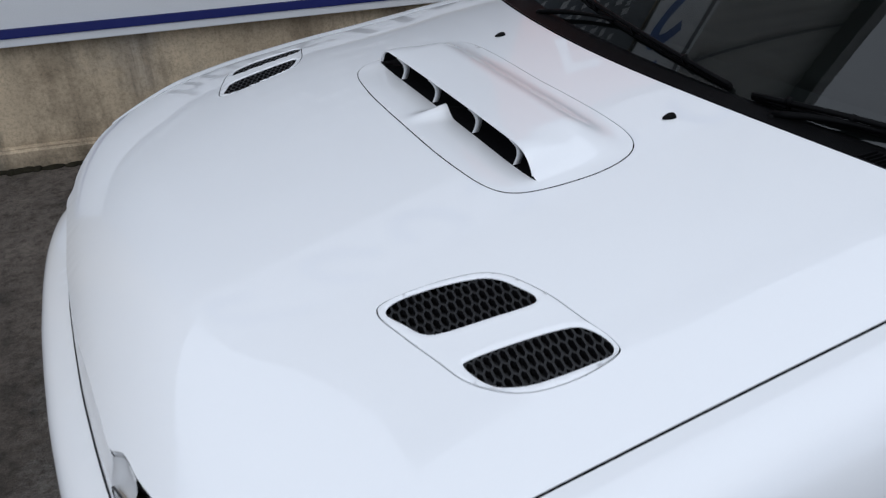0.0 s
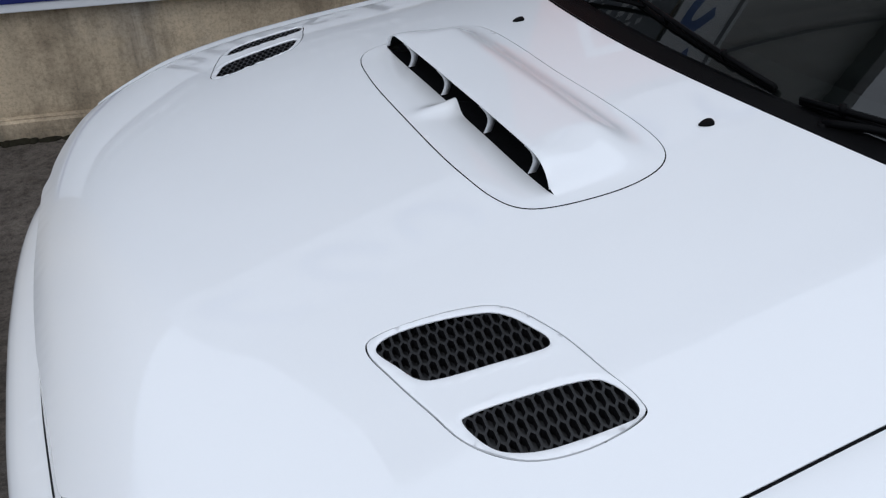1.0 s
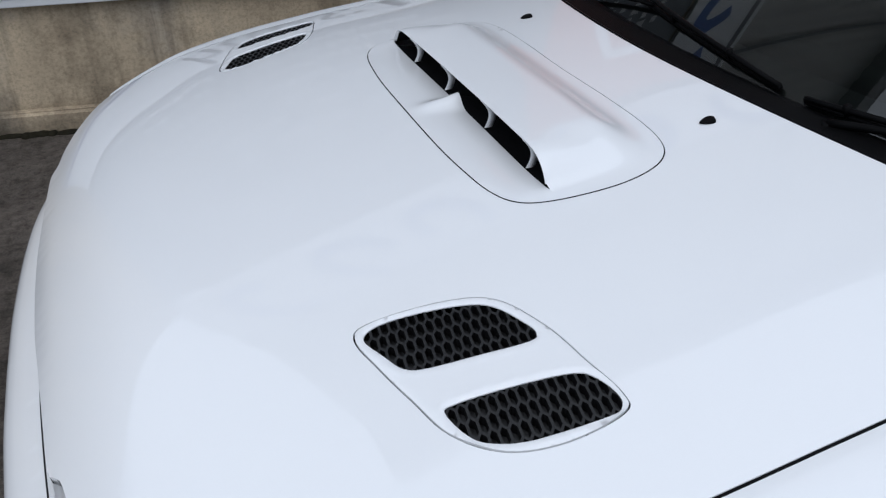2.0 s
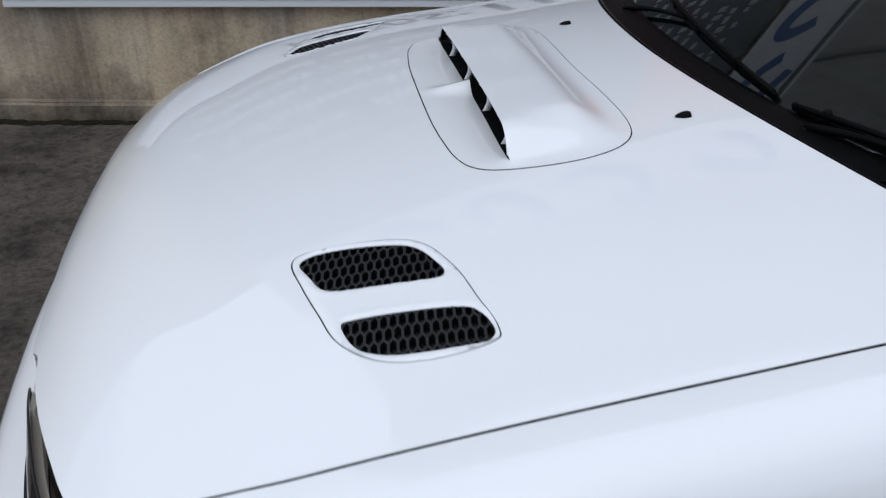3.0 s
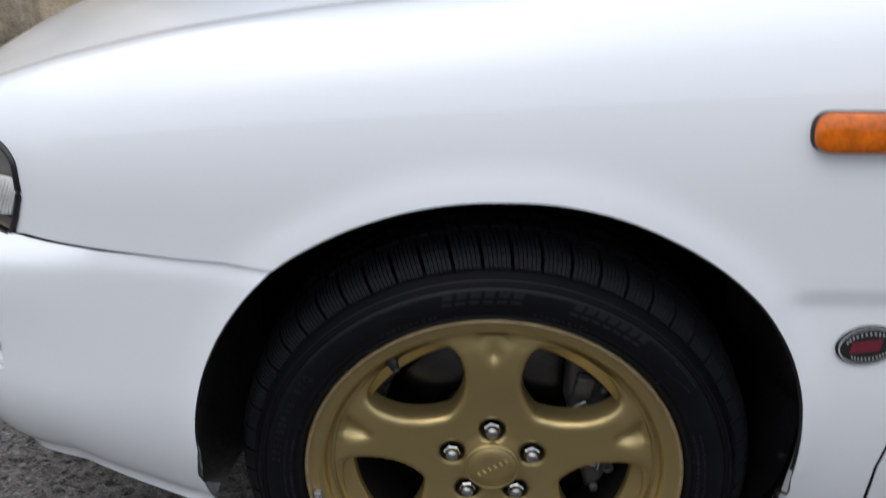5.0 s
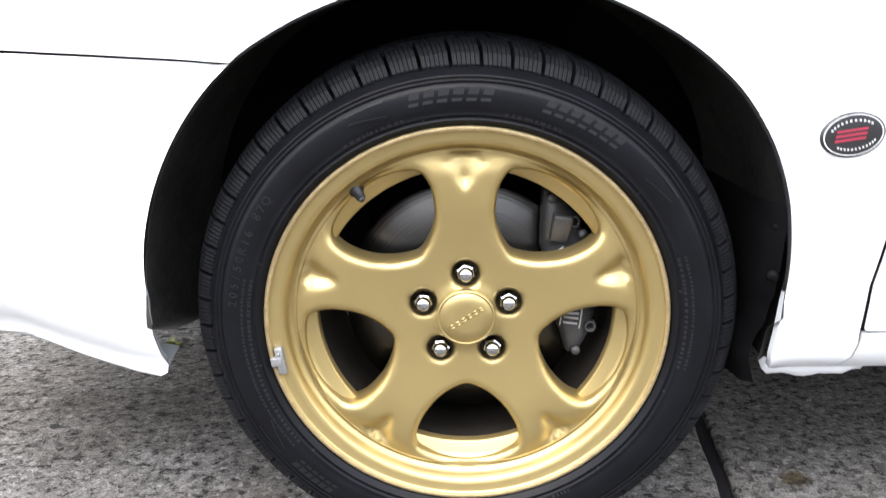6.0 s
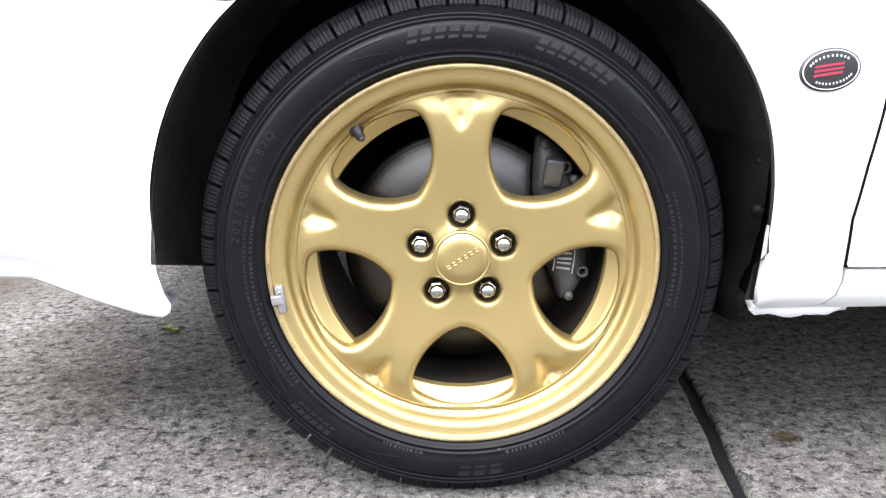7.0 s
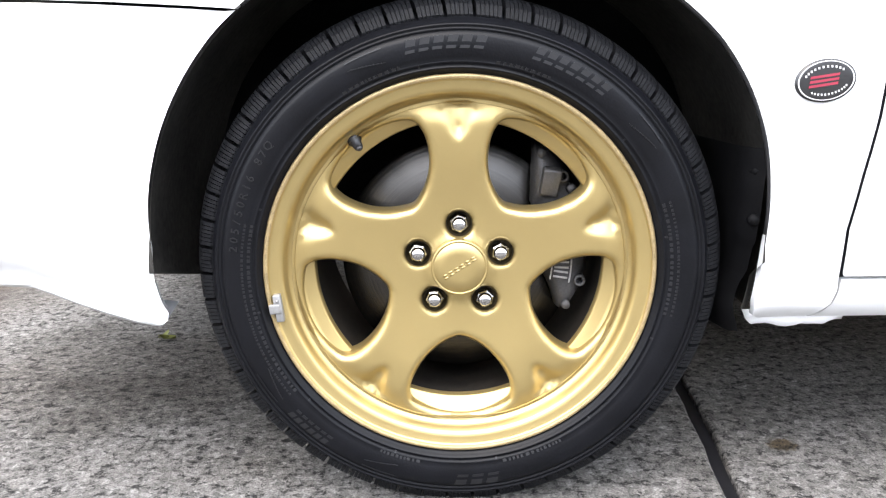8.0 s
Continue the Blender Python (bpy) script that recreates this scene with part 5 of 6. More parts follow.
def make_sidewall_marks():
    bm = bmesh.new()
    rnd = random.Random(7)
    # pointed flashes
    for a, s in ((108, 1), (43, -1), (252, -1), (206, 1)):
        for k in range(10):
            arc_bar(bm, 0.2445 + 0.0015 * k * 0.5, 0.2452 + 0.0015 * k * 0.5, a + s * k * 0.9, a + s * (k * 0.9 + 1.1))
        arc_bar(bm, 0.2590, 0.2600, a, a + s * 9)
    # small print round the bead
    for a0, a1 in ((165, 215), (120, 105), (80, 66), (-12, 20), (246, 258), (282, 300)):
        lo, hi = min(a0, a1), max(a0, a1)
        a = lo
        while a < hi:
            w = rnd.uniform(0.5, 1.1)
            arc_bar(bm, 0.2330, 0.2362, a, a + w, 0.0004)
            a += w + rnd.uniform(0.35, 0.9)
        a = lo
        while a < hi:
            w = rnd.uniform(0.4, 0.9)
            if (lo, hi) in ((165, 215), (-12, 20)):
                arc_bar(bm, 0.2405, 0.2428, a, a + w, 0.0004)
            a += w + rnd.uniform(0.3, 0.7)
    # indicator lines on the bead ring
    for k in range(12):
        arc_bar(bm, 0.2290, 0.2318, 10 + 30 * k, 10.5 + 30 * k, 0.0005)
    bmesh.ops.recalc_face_normals(bm, faces=bm.faces)
    return bm


def size_marking():
    """The tyre's size, letter by letter along the sidewall."""
    out = bmesh.new()
    text = "205/50R16 87Q"
    a = 172.0
    for ch in text:
        if ch != " ":
            g = glyph_mesh(ch, 0.0125, 0.0011)
            xs = [v.co.x for v in g.verts]
            for v in g.verts:
                x, y, z = v.co.x - (min(xs) + max(xs)) / 2, v.co.y, v.co.z
                r = 0.2470 + y
                t = radians(a) - x / 0.25
                v.co = (r * math.cos(t), sidewall_y(r) - 0.0001 - z, r * math.sin(t))
            me = bpy.data.meshes.new("tmp")
            g.to_mesh(me)
            g.free()
            out.from_mesh(me)
            bpy.data.meshes.remove(me)
        a -= 2.35
    return out


def hex_nut(a):
    bm = bmesh.new()
    cx, cz = 0.05 * math.cos(radians(a)), 0.05 * math.sin(radians(a))
    prof = [(0.0105, 0.045, 6), (0.0105, 0.032, 6), (0.0088, 0.0305, 6)]
    rings = []
    for r, y, n in prof:
        rings.append([bm.verts.new((cx + r * math.cos(radians(60 * k + 10 + a)), y, cz + r * math.sin(radians(60 * k + 10 + a)))) for k in range(6)])
    for p, q in zip(rings, rings[1:]):
        for k in range(6):
            bm.faces.new((p[k], p[(k + 1) % 6], q[(k + 1) % 6], q[k]))
    bm.faces.new(rings[-1])
    dome = [(0.0082, 0.0306), (0.0080, 0.0275), (0.0070, 0.0245), (0.0048, 0.0225), (0.0020, 0.0216), (0.0001, 0.0215)]
    rows = [[bm.verts.new((cx + r * math.cos(t), y, cz + r * math.sin(t))) for t in np.linspace(0, 2 * math.pi, 21)[:-1]] for r, y in dome]
    for p, q in zip(rows, rows[1:]):
        for k in range(20):
            bm.faces.new((p[k], p[(k + 1) % 20], q[(k + 1) % 20], q[k]))
    bmesh.ops.recalc_face_normals(bm, faces=bm.faces)
    es = [e for e in bm.edges if e.calc_face_angle(0) > 0.5]
    for e in es:
        e.smooth = False
    return bm


CAMBER = 3.1


def wheel_parts(wheel):
    part("barrel", make_barrel(), GOLD, wheel, "gold inner step of the rim")
    part("deep_barrel", make_deep_barrel(), BARREL_DARK, wheel, "dark inside of the rim")
    part("rim_edge", make_rim_edge(), WORN, wheel, "scuffed rim edge")
    part("tyre", make_tyre(), RUBBER, wheel, "black winter tyre with raised marks on its sidewall")
    part("tread", make_tread(), TREAD, wheel, "siped tread blocks", smooth=False)
    tagged(part("small_print", make_sidewall_marks(), LETTER, wheel, smooth=False), kind="stuff")
    for bm in bold_marks():
        part("raised_mark", bm, LETTER, wheel, smooth=False)
    part("size_marking", size_marking(), LETTER, wheel, "raised tyre size", smooth=False)
    for a in NUT_A:
        part("wheel_nut", hex_nut(a), CHROME, wheel, "chrome wheel nut in a dark pocket")
        cx, cz = 0.05 * math.cos(radians(a)), 0.05 * math.sin(radians(a))
        bm = bmesh.new()
        rows = [[bm.verts.new((cx + r * math.cos(t), y, cz + r * math.sin(t))) for t in np.linspace(0, 2 * math.pi, 25)[:-1]] for r, y in ((0.0147, 0.0330), (0.0142, 0.0385), (0.0142, 0.0472), (0.010, 0.0475))]
        for p, q in zip(rows, rows[1:]):
            for k in range(24):
                bm.faces.new((p[k], p[(k + 1) % 24], q[(k + 1) % 24], q[k]))
        bmesh.ops.recalc_face_normals(bm, faces=bm.faces)
        part("nut_pocket", bm, POCKET_SHADE, wheel)
    bm = bmesh.new()
    rows = [[bm.verts.new((r * math.cos(t), y, r * math.sin(t))) for t in np.linspace(0, 2 * math.pi, 65)[:-1]] for r, y in ((0.0335, 0.0315), (0.0330, 0.0248), (0.0318, 0.0236), (0.0305, 0.0234), (0.0301, 0.0242), (0.0294, 0.0242), (0.0290, 0.0233), (0.015, 0.0230), (0.0005, 0.0229))]
    for p, q in zip(rows, rows[1:]):
        for k in range(64):
            bm.faces.new((p[k], p[(k + 1) % 64], q[(k + 1) % 64], q[k]))
    # raised maker's mark, as six slanted bars
    for k in range(6):
        m = pose(0, 0, 0, 0, -33, 0)
        x = -0.019 + 0.0076 * k
        box(bm, (x - 0.0027, 0.0226, -0.0026), (x + 0.0027, 0.0236, -0.0008), m)
        box(bm, (x - 0.0027, 0.0226, 0.0008), (x + 0.0027, 0.0236, 0.0026), m)
    bmesh.ops.recalc_face_normals(bm, faces=bm.faces)
    part("centre_cap", bm, GOLD, wheel, "gold centre cap with a raised mark")
    # valve
    bm = bmesh.new()
    va = radians(128)
    base, tip = Vector((0.190 * math.cos(va), 0.032, 0.190 * math.sin(va))), Vector((0.1775 * math.cos(va), 0.0225, 0.1775 * math.sin(va)))
    tube(bm, [base, base.lerp(tip, 0.35), base.lerp(tip, 0.6), tip], [0.0095, 0.0085, 0.0058, 0.0048], 14)
    valve = part("valve", bm, SEAL, wheel, "black rubber valve")
    bm = bmesh.new()
    tube(bm, [tip, tip + (tip - base) * 0.16], [0.0038, 0.003], 10)
    part("valve_cap", bm, CALIPER, valve)
    # clip-on balance weight
    bm = bmesh.new()
    a = radians(190.4)
    m = Matrix.Translation((0.2085 * math.cos(a), 0.0, 0.2085 * math.sin(a))) @ pose(0, 0, 0, 0, -math.degrees(a), 0) @ pose(0, 0, 0, 0, 4, 0)
    box(bm, (-0.0042, -0.0030, -0.0160), (0.0046, 0.006, 0.0160), m, 0.0014)
    box(bm, (-0.0020, -0.0042, -0.0055), (0.0105, 0.002, 0.0055), m, 0.0012)
    box(bm, (-0.0012, -0.0046, -0.0110), (0.0012, -0.0030, -0.0075), m)
    part("balance_weight", bm, LEAD, wheel, "grey lead balance weight")


def make_wheels():
    wheel = part("wheel", make_rim_face(), GOLD, car, "gold five-spoke alloy wheel with a winter tyre")
    wheel_parts(wheel)
    wheel.matrix_basis = pose(0, -0.014, HUB, CAMBER, 0, 0)
    for x, y, flip in ((2.52, 0.01, 0), (0.0, 2 * C, 180), (2.52, 2 * C - 0.01, 180)):
        copy_thing(wheel, pose(x, y, HUB + 0.003, 0, 0, flip))
    return wheel


wheel = make_wheels()


# ------------------------------------------------------------ brake and wheel arch
def make_brake():
    bm = revolve([(0.060, 0.064), (0.072, 0.064), (0.074, 0.078), (0.080, 0.080), (0.140, 0.080), (0.142, 0.082), (0.142, 0.100), (0.10, 0.101)], 96)
    bmesh.ops.recalc_face_normals(bm, faces=bm.faces)
    disc = part("brake_disc", bm, DISC, car, "worn grey steel brake disc")
    disc.location = (0, 0, HUB)
    # caliper body behind the trailing spokes
    bm = bmesh.new()
    inner = ([-27, -21, -7, 20, 39, 46, 52, 56], [0.131, 0.120, 0.096, 0.099, 0.110, 0.124, 0.141, 0.158])
    outer = ([-27, -24, -15, 0, 32, 45, 53, 56], [0.139, 0.148, 0.153, 0.157, 0.166, 0.169, 0.172, 0.167])
    rows = []
    for a in np.linspace(-27, 56, 34):
        t, r0, r1 = radians(a), float(np.interp(a, *inner)), float(np.interp(a, *outer))
        f = min(1.0, (a + 27) / 8, (56 - a) / 6)
        step = 0.006 if 18 < a < 36 else 0.0
        rows.append([bm.verts.new(((r0 + (r1 - r0) * u) * math.cos(t), y + 0.008 * (1 - f), (r0 + (r1 - r0) * u) * math.sin(t))) for u, y in ((0, 0.075), (0.06, 0.060), (0.30, 0.052 + step), (0.62, 0.052 + step), (0.86, 0.058), (1, 0.076), (1, 0.12))])
    for p, q in zip(rows, rows[1:]):
        for k in range(6):
            bm.faces.new((p[k], p[k + 1], q[k + 1], q[k]))
    for end in (rows[0], rows[-1]):
        bm.faces.new(end)
    for a, r in ((52.5, 0.160), (32.5, 0.158), (-23.6, 0.140)):
        t = radians(a)
        p = Vector((r * math.cos(t), 0.060, r * math.sin(t)))
        tube(bm, [p, p + Vector((0, -0.012, 0))], [0.0065, 0.005], 10)
    for a, r in ((39, 0.158), (-10.4, 0.147)):
        t = radians(a)
        p = Vector((r * math.cos(t), 0.060, r * math.sin(t)))
        rings = [[bm.verts.new(p + Vector((q * math.cos(b), d, q * math.sin(b)))) for b in np.linspace(0, math.tau, 12, endpoint=False)] for q, d in ((0.0075, 0.0), (0.0070, -0.010), (0.0045, -0.010), (0.0042, 0.002))]
        for u, v in zip(rings, rings[1:]):
            for k in range(12):
                bm.faces.new((u[k], u[(k + 1) % 12], v[(k + 1) % 12], v[k]))
    t = radians(41)
    m = Matrix.Translation((0.143 * math.cos(t), 0.048, 0.143 * math.sin(t))) @ pose(0, 0, 0, 18, 8, 0)
    box(bm, (-0.011, -0.006, -0.017), (0.011, 0.008, 0.017), m, 0.003)
    bmesh.ops.recalc_face_normals(bm, faces=bm.faces)
    cal = part("brake_caliper", bm, CALIPER, car, "dark grey brake caliper with white marks")
    cal.location = (0, 0, HUB)
    # the white marks on it, as plain bars
    bm = bmesh.new()
    for r in (0.1115, 0.1345):
        for k in range(14):
            a = -11.0 + 2.5 * k
            box(bm, (r - 0.0009, 0.0500, -0.0031), (r + 0.0008, 0.0516, 0.0031), pose(0, 0, 0, 0, -a, 0))
    for k in range(8):
        a = -8.5 + 5.6 * k
        m = pose(0, 0, 0, 0, -a, 0)
        box(bm, (0.1145, 0.0500, -0.0046), (0.1315, 0.0516, -0.0024), m)
        box(bm, (0.1145, 0.0500, 0.0020), (0.1315, 0.0516, 0.0042), m)
    ob = part("caliper_marks", bm, MARK, cal, "white marks")
    # hub flange and strut behind the disc
    bm = revolve([(0.001, 0.060), (0.060, 0.060), (0.066, 0.066), (0.066, 0.09)], 48)
    hub = part("hub", bm, CALIPER, car)
    hub.location = (0, 0, HUB)


make_brake()


def make_arch_liner():
    def where(a, k):
        ar = arch_r(min(180, max(0, a)))
        r = (ar - 0.002, ar + 0.010, ar + 0.016, ar + 0.012, 0.0)[k]
        y = (side_y(0) + 0.004, side_y(0) + 0.02, 0.10, 0.30, 0.31)[k] + (0.03 if a < -4 else 0)
        x, z = r * math.cos(radians(a)), ARCH_Z + r * math.sin(radians(a))
        return (x, y, max(z, 0.292 - 0.26 * y) if x < -0.1 and k < 4 else z)
    bm = grid(np.linspace(-14, 206, 64), range(5), where)
    bmesh.ops.recalc_face_normals(bm, faces=bm.faces)
    part("wheel_arch_liner", bm, LINER, car, "dusty black wheel arch liner")
    # rolled painted flange of the arch
    bm = bmesh.new()
    for a0, a1 in ((2, A_BUMP - 1),):
        pts = [(x, side_y(x) + tuck(x, z) + 0.004, z) for x, z in arch_pts(a0, a1, 70, 0.001)]
        tube(bm, pts, 0.0022, 6)
    part("arch_flange", bm, SEAL, car, "dark folded flange of the arch")
    # mud flap edge behind the wheel, with a black clip
    def flap(k, z):
        x = ARCH_R - 0.004 - 0.010 * math.exp(-(((z - 0.25) / 0.03) ** 2)) + 0.002 * noise.noise(Vector((0, z * 60, 0)))
        y0 = side_y(0.3) + tuck(0.3, max(z, 0.262))
        return (x + (0.0, -0.012, -0.02, -0.03)[k], y0 + (0.004, 0.012, 0.05, 0.3)[k], z)
    bm = grid(range(4), np.linspace(0.215, 0.43, 26), flap)
    bmesh.ops.recalc_face_normals(bm, faces=bm.faces)
    fl = part("splash_guard", bm, PLASTIC, car, "worn black splash guard behind the wheel")
    for z in (0.352, 0.405):
        bm = bmesh.new()
        bmesh.ops.create_uvsphere(bm, u_segments=10, v_segments=6, radius=0.007, matrix=Matrix.Translation((ARCH_R - 0.010, side_y(0.3) + 0.012, z)))
        part("clip", bm, PLASTIC, fl)


make_arch_liner()


# ------------------------------------------------------------ badge and side indicator
def flank_y(x, z):
    return flank(x, s_of(x, z))[1]


def disc_on_flank(bm, cx, cz, rx, rz, lift, turn=0.0, dome=0.0, hole=0.0):
    rings = []
    for f in ((1.0, 0.8, 0.5, 0.2) if not hole else (1.0, hole)):
        ring = []
        for k in range(48):
            t = 2 * math.pi * k / 48
            u, v = f * rx * math.cos(t), f * rz * math.sin(t)
            c, s = math.cos(radians(turn)), math.sin(radians(turn))
            x, z = cx + c * u - s * v, cz + s * u + c * v
            ring.append(bm.verts.new((x, flank_y(x, z) - lift - dome * (1 - f * f), z)))
        rings.append(ring)
    for p, q in zip(rings, rings[1:]):
        for k in range(48):
            bm.faces.new((p[k], q[k], q[(k + 1) % 48], p[(k + 1) % 48]))
    if not hole:
        bm.faces.new(rings[-1][::-1])
    else:
        return rings
    low = [bm.verts.new((v.co.x, v.co.y + lift, v.co.z)) for v in rings[0]]
    for k in range(48):
        bm.faces.new((rings[0][k], rings[0][(k + 1) % 48], low[(k + 1) % 48], low[k]))


def make_badge():
    cx, cz, tilt = 0.3760, 0.4985, 8
    bm = bmesh.new()
    disc_on_flank(bm, cx, cz, 0.0312, 0.0218, 0.003, tilt, 0.001)
    badge = part("badge", bm, BADGE, car, "oval black badge with a white ring and red marks")
    bm = bmesh.new()
    disc_on_flank(bm, cx, cz, 0.0292, 0.0200, 0.0040, tilt, 0.0, 0.95)
    part("ring", bm, MARK, badge)
    c, s = math.cos(radians(tilt)), math.sin(radians(tilt))

    def bars(name, rows, material):
        bm = bmesh.new()
        for u, v, du, dv, slant in rows:
            q = []
            for a, b in ((-du, -dv), (du, -dv), (du, dv), (-du, dv)):
                uu, vv = u + a + slant * b, v + b
                x, z = cx + c * uu - s * vv, cz + s * uu + c * vv
                q.append(bm.verts.new((x, flank_y(x, z) - 0.0046, z)))
            bm.faces.new(q)
        part(name, bm, material, badge, smooth=False)
    red = [(-0.0010, 0.0048, 0.0150, 0.0013, 0.3), (-0.0020, 0.0004, 0.0150, 0.0013, 0.3), (-0.0035, -0.0040, 0.0150, 0.0013, 0.3)]
    bars("red_marks", red, PINK)
    white = []
    for k in range(11):
        a = radians(150 - 11 * k)
        white.append((0.0235 * math.cos(a), 0.0140 * math.sin(a), 0.0010, 0.0012, 0))
    for k in range(12):
        a = radians(-38 - 9 * k + 5)
        white.append((0.0235 * math.cos(a), 0.0140 * math.sin(a), 0.0009, 0.0011, 0))
    bars("white_marks", white, MARK)


make_badge()


def make_side_indicator():
    cx, cz, w, h = 0.333, 0.7195, 0.046, 0.0180
    loop = rounded([(-w, -h), (w, -h), (w, h), (-w, h)], [0.018, 0.014, 0.014, 0.02], 6)
    bm = bmesh.new()
    rings = []
    for f, lift in ((1.035, 0.0005), (1.025, 0.003), (0.99, 0.006), (0.96, 0.012), (0.85, 0.0155), (0.5, 0.0175), (0.15, 0.018)):
        ring = []
        for u, v in loop:
            x, z = cx + u * f, cz + v * f
            ring.append(bm.verts.new((x, flank_y(x, z) - lift, z)))
        rings.append(ring)
    n = len(loop)
    for p, q in zip(rings[2:], rings[3:]):
        for k in range(n):
            bm.faces.new((p[k], q[k], q[(k + 1) % n], p[(k + 1) % n]))
    bm.faces.new(rings[-1][::-1])
    rim = bmesh.new()
    rr = [[rim.verts.new(v.co) for v in ring] for ring in rings[:3]]
    for v in [v for ring in rings[:2] for v in ring]:
        bm.verts.remove(v)
    for p, q in zip(rr, rr[1:]):
        for k in range(n):
            rim.faces.new((p[k], q[k], q[(k + 1) % n], p[(k + 1) % n]))
    lamp = part("side_indicator", bm, AMBER, car, "amber side indicator lens on the wing")
    part("gasket", rim, SEAL, lamp, "black gasket")


make_side_indicator()


def square_front():
    """The front end's own square is turned a little against the flank: its far half stands further forward."""
    front = ("bonnet", "vent_plate", "vent_mesh", "shut_line_seal", "front_fender", "front_bumper", "headlamp", "seal", "seal_lip", "reflector", "bezel", "fluted_lens", "nose_panel", "bumper_lip", "bumper_joint", "arch_return", "lamp_recess", "indicator_lens", "grille_slat", "radiator_grille")
    for ob in list(bpy.data.objects):
        if ob.type == "MESH" and ob.name.split(".")[0] in front:
            for v in ob.data.vertices:
                f = min(1.0, max(0.0, (-0.22 - v.co.x) / 0.28))
                v.co.x -= 0.031 * max(0.0, v.co.y - 0.2) * f * f * (3 - 2 * f)


square_front()


# ------------------------------------------------------------ wall and sign boards
WALL_Y = 3.14


def make_wall():
    bm = bmesh.new()
    xs = np.linspace(-14, 14, 281)
    zs = [0, 0.03, 0.075, 0.083, 0.088, 0.092, 0.30, 0.60, 1.0, 1.6, 2.6]

    def where(x, z):
        y = WALL_Y + 0.0035 * noise.noise(Vector((x * 2.2, z * 3, 0)))
        if z < 0.0885:
            y -= 0.035 + 0.008 * noise.noise(Vector((x * 3, z * 20, 4))) - (0.012 if z > 0.08 else 0)
        return (x, y, z + min(0.29, max(-0.3, -0.0727 * x)) + (0.006 * noise.noise(Vector((x * 5, 1, 0))) if 0.05 < z < 0.1 else 0))
    grid(xs, zs, where, bm)
    back = [bm.verts.new(p) for p in ((-14, WALL_Y, 2.6), (14, WALL_Y, 2.6), (14, WALL_Y + 0.3, 2.6), (-14, WALL_Y + 0.3, 2.6), (-14, WALL_Y + 0.3, 0), (14, WALL_Y + 0.3, 0))]
    bm.faces.new(back[:4])
    bm.faces.new((back[3], back[2], back[5], back[4]))
    tagged(link_mesh("wall_yard", bm, WALL, smooth=False), "weathered stained concrete retaining wall", "wall", kind="structure")


make_wall()


def make_moss():
    """A broken line of dark moss and dirt along the wall's foot."""
    bm = bmesh.new()
    rnd = random.Random(3)
    x = -5.0
    while x < 3.0:
        w, h, d = rnd.uniform(0.02, 0.07), rnd.uniform(0.005, 0.016), rnd.uniform(0.015, 0.045)
        if rnd.random() > 0.08:
            m = Matrix.Translation((x, WALL_Y - 0.04, max(0.0, -0.0727 * x))) @ Matrix.Diagonal((w, d, h, 1))
            r = bmesh.ops.create_icosphere(bm, subdivisions=2, radius=1, matrix=m)
            for v in r["verts"]:
                v.co += Vector((0, 0, 0.35 * h * noise.noise(v.co * 60)))
        x += w * rnd.uniform(0.6, 1.1)
    tagged(link_mesh("moss", bm, MOSS), "dark moss and dirt along the foot of the wall", "moss", kind="stuff")


make_moss()


def slab(name, lo, hi, material, parent, label=""):
    bm = bmesh.new()
    box(bm, lo, hi, bevel=0.004)
    return part(name, bm, material, parent, label, smooth=False)


def make_sign():
    sign = thing("sign_board", "long white sign board with a navy stripe and black lettering", "sign", (0, WALL_Y, 0.520))
    sign.rotation_euler = (0, radians(2.8), 0)
    y0, y1 = -0.05, -0.012
    slab("panel", (-1.60, y0, 0.0), (4.2, y1, 0.50), BOARD, sign)
    slab("stripe", (-1.60, y0 - 0.003, 0.033), (4.2, y0 - 0.0005, 0.069), NAVY, sign, "navy stripe")
    bm = glyph_mesh("https:", 0.39, 0.002, 0.3)
    wide = max(v.co.x for v in bm.verts)
    for v in bm.verts:
        v.co = Vector((v.co.x * 0.84 / wide - 0.63, y0 - 0.004 - v.co.z, v.co.y + 0.205))
    part("lettering", bm, BLACK, sign, "black italic lettering", smooth=False)
    for k in range(14):
        bm = bmesh.new()
        x = 0.275 + 0.178 * k
        m = Matrix.Translation((x, 0, 0.205)) @ pose(0, 0, 0, 0, 16, 0)
        box(bm, (0, y0 - 0.004, 0), (0.05, y0 - 0.001, 0.26 if k < 2 or k % 4 == 0 else 0.19), m)
        if k >= 2:
            box(bm, (0.05, y0 - 0.004, 0.15), (0.12, y0 - 0.001, 0.19), m)
            box(bm, (0.10, y0 - 0.004, 0.0), (0.145, y0 - 0.001, 0.15), m)
        part("lettering", bm, BLACK, sign, "black bar of lettering", smooth=False)
    return sign


make_sign()


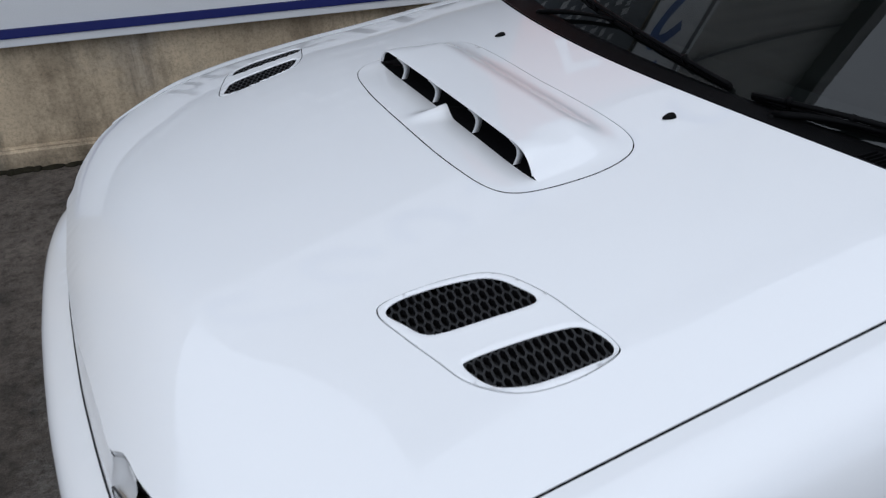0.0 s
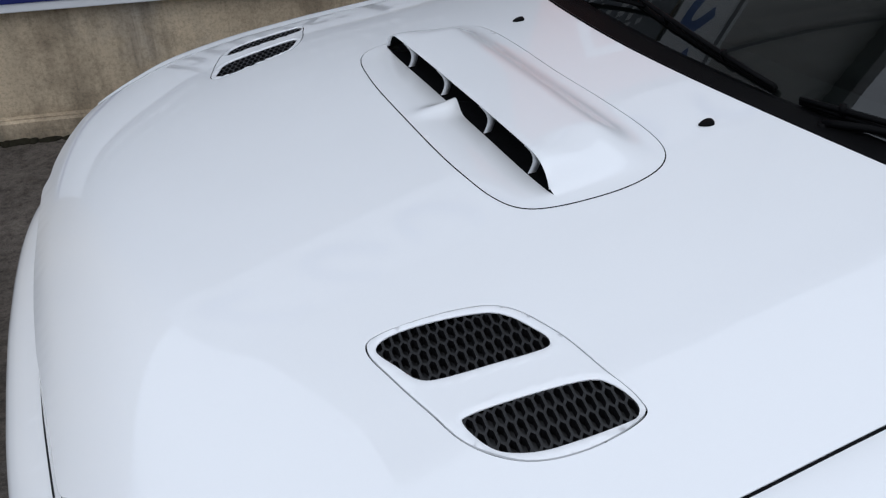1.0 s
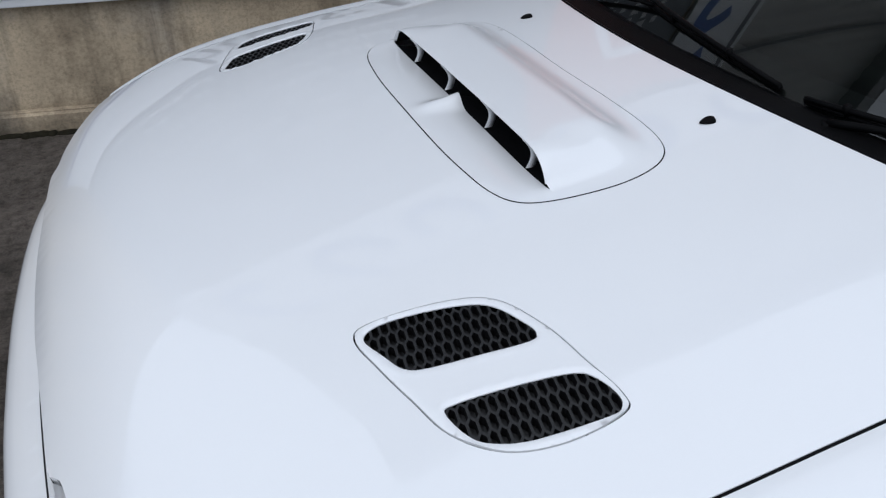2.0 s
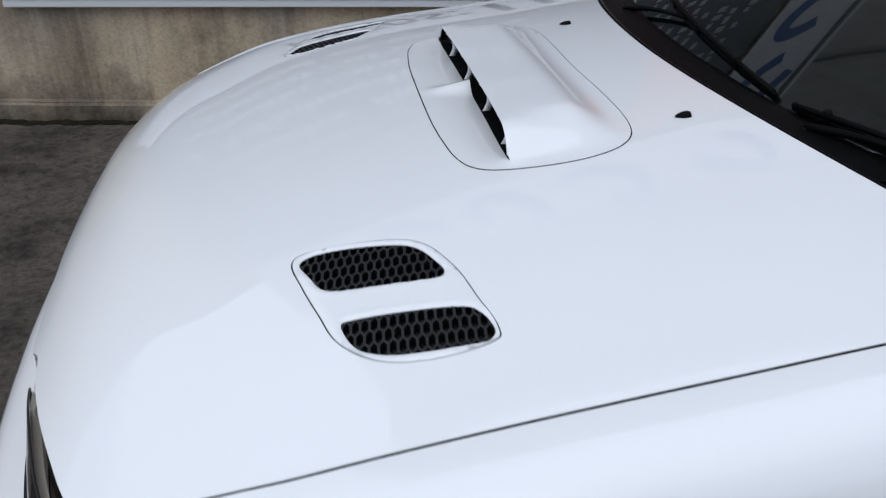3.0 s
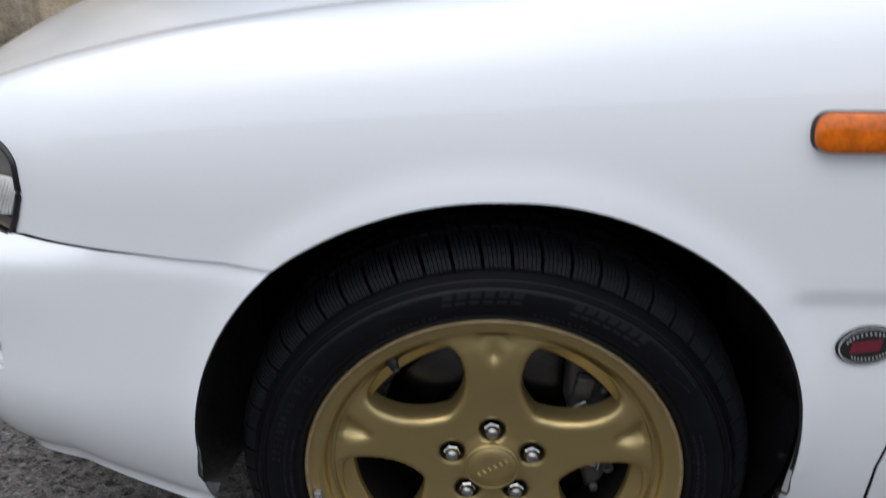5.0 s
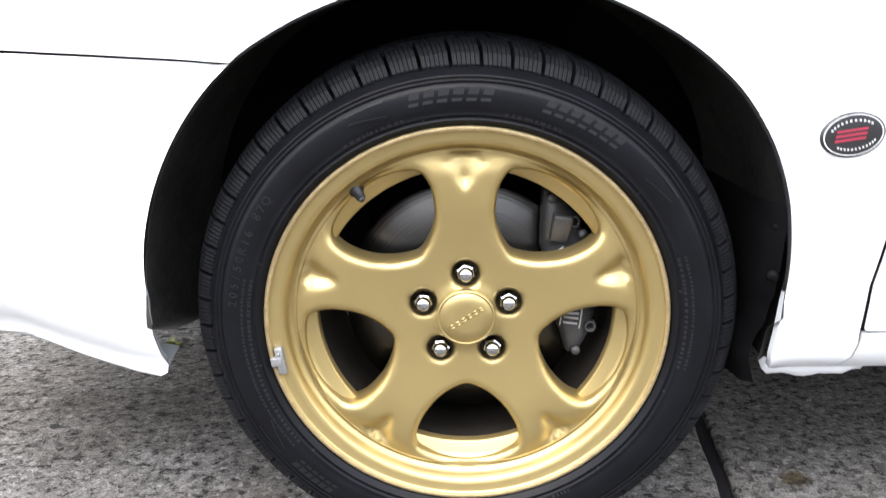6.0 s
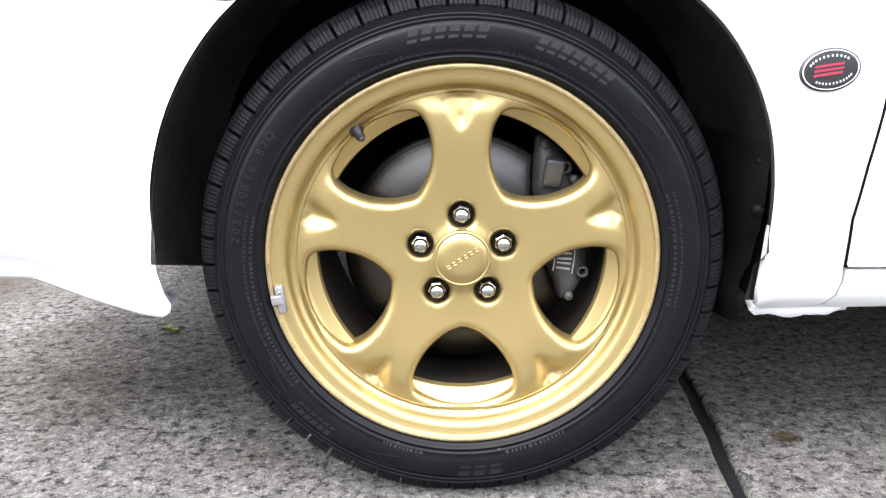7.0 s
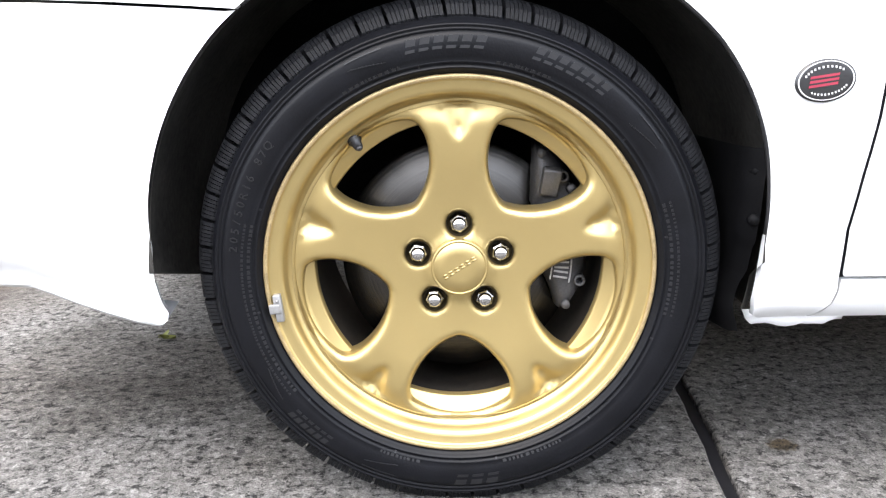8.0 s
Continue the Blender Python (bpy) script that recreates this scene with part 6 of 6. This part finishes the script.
def make_boards():
    # orange-red banner with a dark panel that carries rows of white print
    b = thing("banner", "dark grey banner with rows of white print and an orange-red field", "sign", (0, WALL_Y, 0.095))
    b.scale = (0.93, 1, 0.9)
    slab("panel", (-1.72, -0.05, 1.05), (4.2, -0.012, 2.62), SLATE, b, "dark grey print panel")
    bm = bmesh.new()
    loop = rounded([(1.25, 1.09), (4.15, 1.09), (4.15, 2.58), (0.80, 2.58)], 0.06)
    top = [bm.verts.new((x, -0.055, z)) for x, z in loop]
    low = [bm.verts.new((x, -0.0505, z)) for x, z in loop]
    bm.faces.new(top)
    for k in range(len(top)):
        bm.faces.new((top[k], low[k], low[(k + 1) % len(top)], top[(k + 1) % len(top)]))
    bmesh.ops.recalc_face_normals(bm, faces=bm.faces)
    part("red_panel", bm, RED, b, "orange-red field", smooth=False)
    rnd = random.Random(11)
    for row in range(10):
        bm = bmesh.new()
        z = 2.27 - 0.125 * row
        x = -1.52 + rnd.uniform(0, 0.15)
        end = rnd.uniform(0.35, 0.75)
        while x < end:
            w = rnd.uniform(0.03, 0.055)
            if rnd.random() > 0.15:
                box(bm, (x, -0.060, z), (x + w, -0.0555, z + rnd.choice((0.045, 0.045, 0.068))))
            x += w + 0.02
        tagged(part("print_row", bm, MARK, b, "row of white print", smooth=False), kind="stuff")
    for k in range(4):
        bm = bmesh.new()
        x = 1.3 + 0.45 * k
        box(bm, (x, -0.060, 1.8), (x + 0.07, -0.0555, 2.2))
        box(bm, (x + 0.07, -0.060, 2.12), (x + 0.26, -0.0555, 2.2))
        part("print_mark", bm, WHITE, b, smooth=False)
    # white fascia with bold blue shapes
    b = thing("fascia_board", "white fascia board with bold blue shapes", "sign", (0, WALL_Y, 0.095))
    b.scale = (0.93, 1, 0.9)
    slab("panel", (-1.75, -0.06, 2.68), (6.2, -0.012, 3.50), BOARD, b)
    for k, cx in enumerate((-1.25, -0.55, 0.12, 0.75, 1.5, 2.3)):
        bm = bmesh.new()
        pts = [(cx + 0.20 * math.cos(t) + 0.15 * (math.sin(t)), -0.062, 3.08 + 0.24 * math.sin(t)) for t in np.linspace(0.9 + k, 5.4 + k, 24)]
        rows = []
        for n, p in enumerate(pts):
            q = Vector(pts[min(n + 1, 23)]) - Vector(pts[max(n - 1, 0)])
            nn = Vector((-q.z, 0, q.x)).normalized() * 0.055
            rows.append([bm.verts.new(Vector(p) - nn), bm.verts.new(Vector(p) + nn)])
        for a, c in zip(rows, rows[1:]):
            bm.faces.new((a[0], c[0], c[1], a[1]))
        part("blue_shape", bm, BLUE, b, "blue curved shape", smooth=False)
    slab("upper_band", (-1.75, -0.066, 3.38), (6.2, -0.0605, 3.44), SLATE, b)


make_boards()


def make_shed():
    bm = bmesh.new()
    xs = np.arange(-1.63, 9.0, 0.025)
    grid(xs, (3.245, 3.255, 5.85), lambda x, z: (x, WALL_Y + 0.03 + 0.014 * math.sin(x * 2 * math.pi / 0.15), z), bm)
    shed = link_mesh("shed", bm, CLAD)
    tagged(shed, "tall shed wall of grey corrugated cladding above the boards", "building")
    bm = bmesh.new()
    box(bm, (-1.8, WALL_Y - 0.25, 5.85), (9.0, WALL_Y + 5, 6.2))
    part("eave", bm, SLATE, shed, "dark eave", smooth=False)
    bm = bmesh.new()
    box(bm, (-1.63, WALL_Y + 0.1, 0.0), (9.0, WALL_Y + 5, 5.85))
    part("body", bm, CLAD, shed, smooth=False)
    for x in (-0.42, 1.08, 2.6, 4.1):
        bm = bmesh.new()
        box(bm, (x - 0.012, WALL_Y - 0.010, 3.245), (x + 0.012, WALL_Y + 0.02, 5.85))
        part("seam", bm, SLATE, shed, smooth=False)


make_shed()


# ------------------------------------------------------------ litter
def make_unseen_yard_building():
    """Unseen low plain building, added to close the yard and shape flank light."""
    b = thing("yard_building", "unseen low grey building added across the yard to shape light", "building", (0, -6.0, 0))
    bm = bmesh.new()
    box(bm, (-11, -4, 0), (11, 0, 2.1))
    part("wall", bm, RENDERED, b, smooth=False)
    bm = bmesh.new()
    box(bm, (-11.2, -4.2, 2.1), (11.2, 0.25, 2.22))
    part("roof", bm, CLAD, b, smooth=False)


make_unseen_yard_building()


def make_leaf():
    bm = bmesh.new()
    for k, (dx, dy, a) in enumerate(((0, 0, 20), (0.012, -0.008, 130), (-0.008, 0.012, 250))):
        m = Matrix.Translation((-0.56 + dx, 0.63 + dy, 0.006)) @ pose(0, 0, 0, 15, 10, a)
        rows = []
        for t in np.linspace(-1, 1, 7):
            w = 0.008 * (1 - t * t)
            rows.append([bm.verts.new(m @ Vector((0.017 * t, s * w, 0.004 * t * t + 0.002 * abs(s)))) for s in (-1, 0, 1)])
        for p, q in zip(rows, rows[1:]):
            for j in range(2):
                bm.faces.new((p[j], p[j + 1], q[j + 1], q[j]))
    tagged(link_mesh("leaf", bm, LEAF), "small curled yellow-green leaf lying on the concrete", "leaf")


make_leaf()
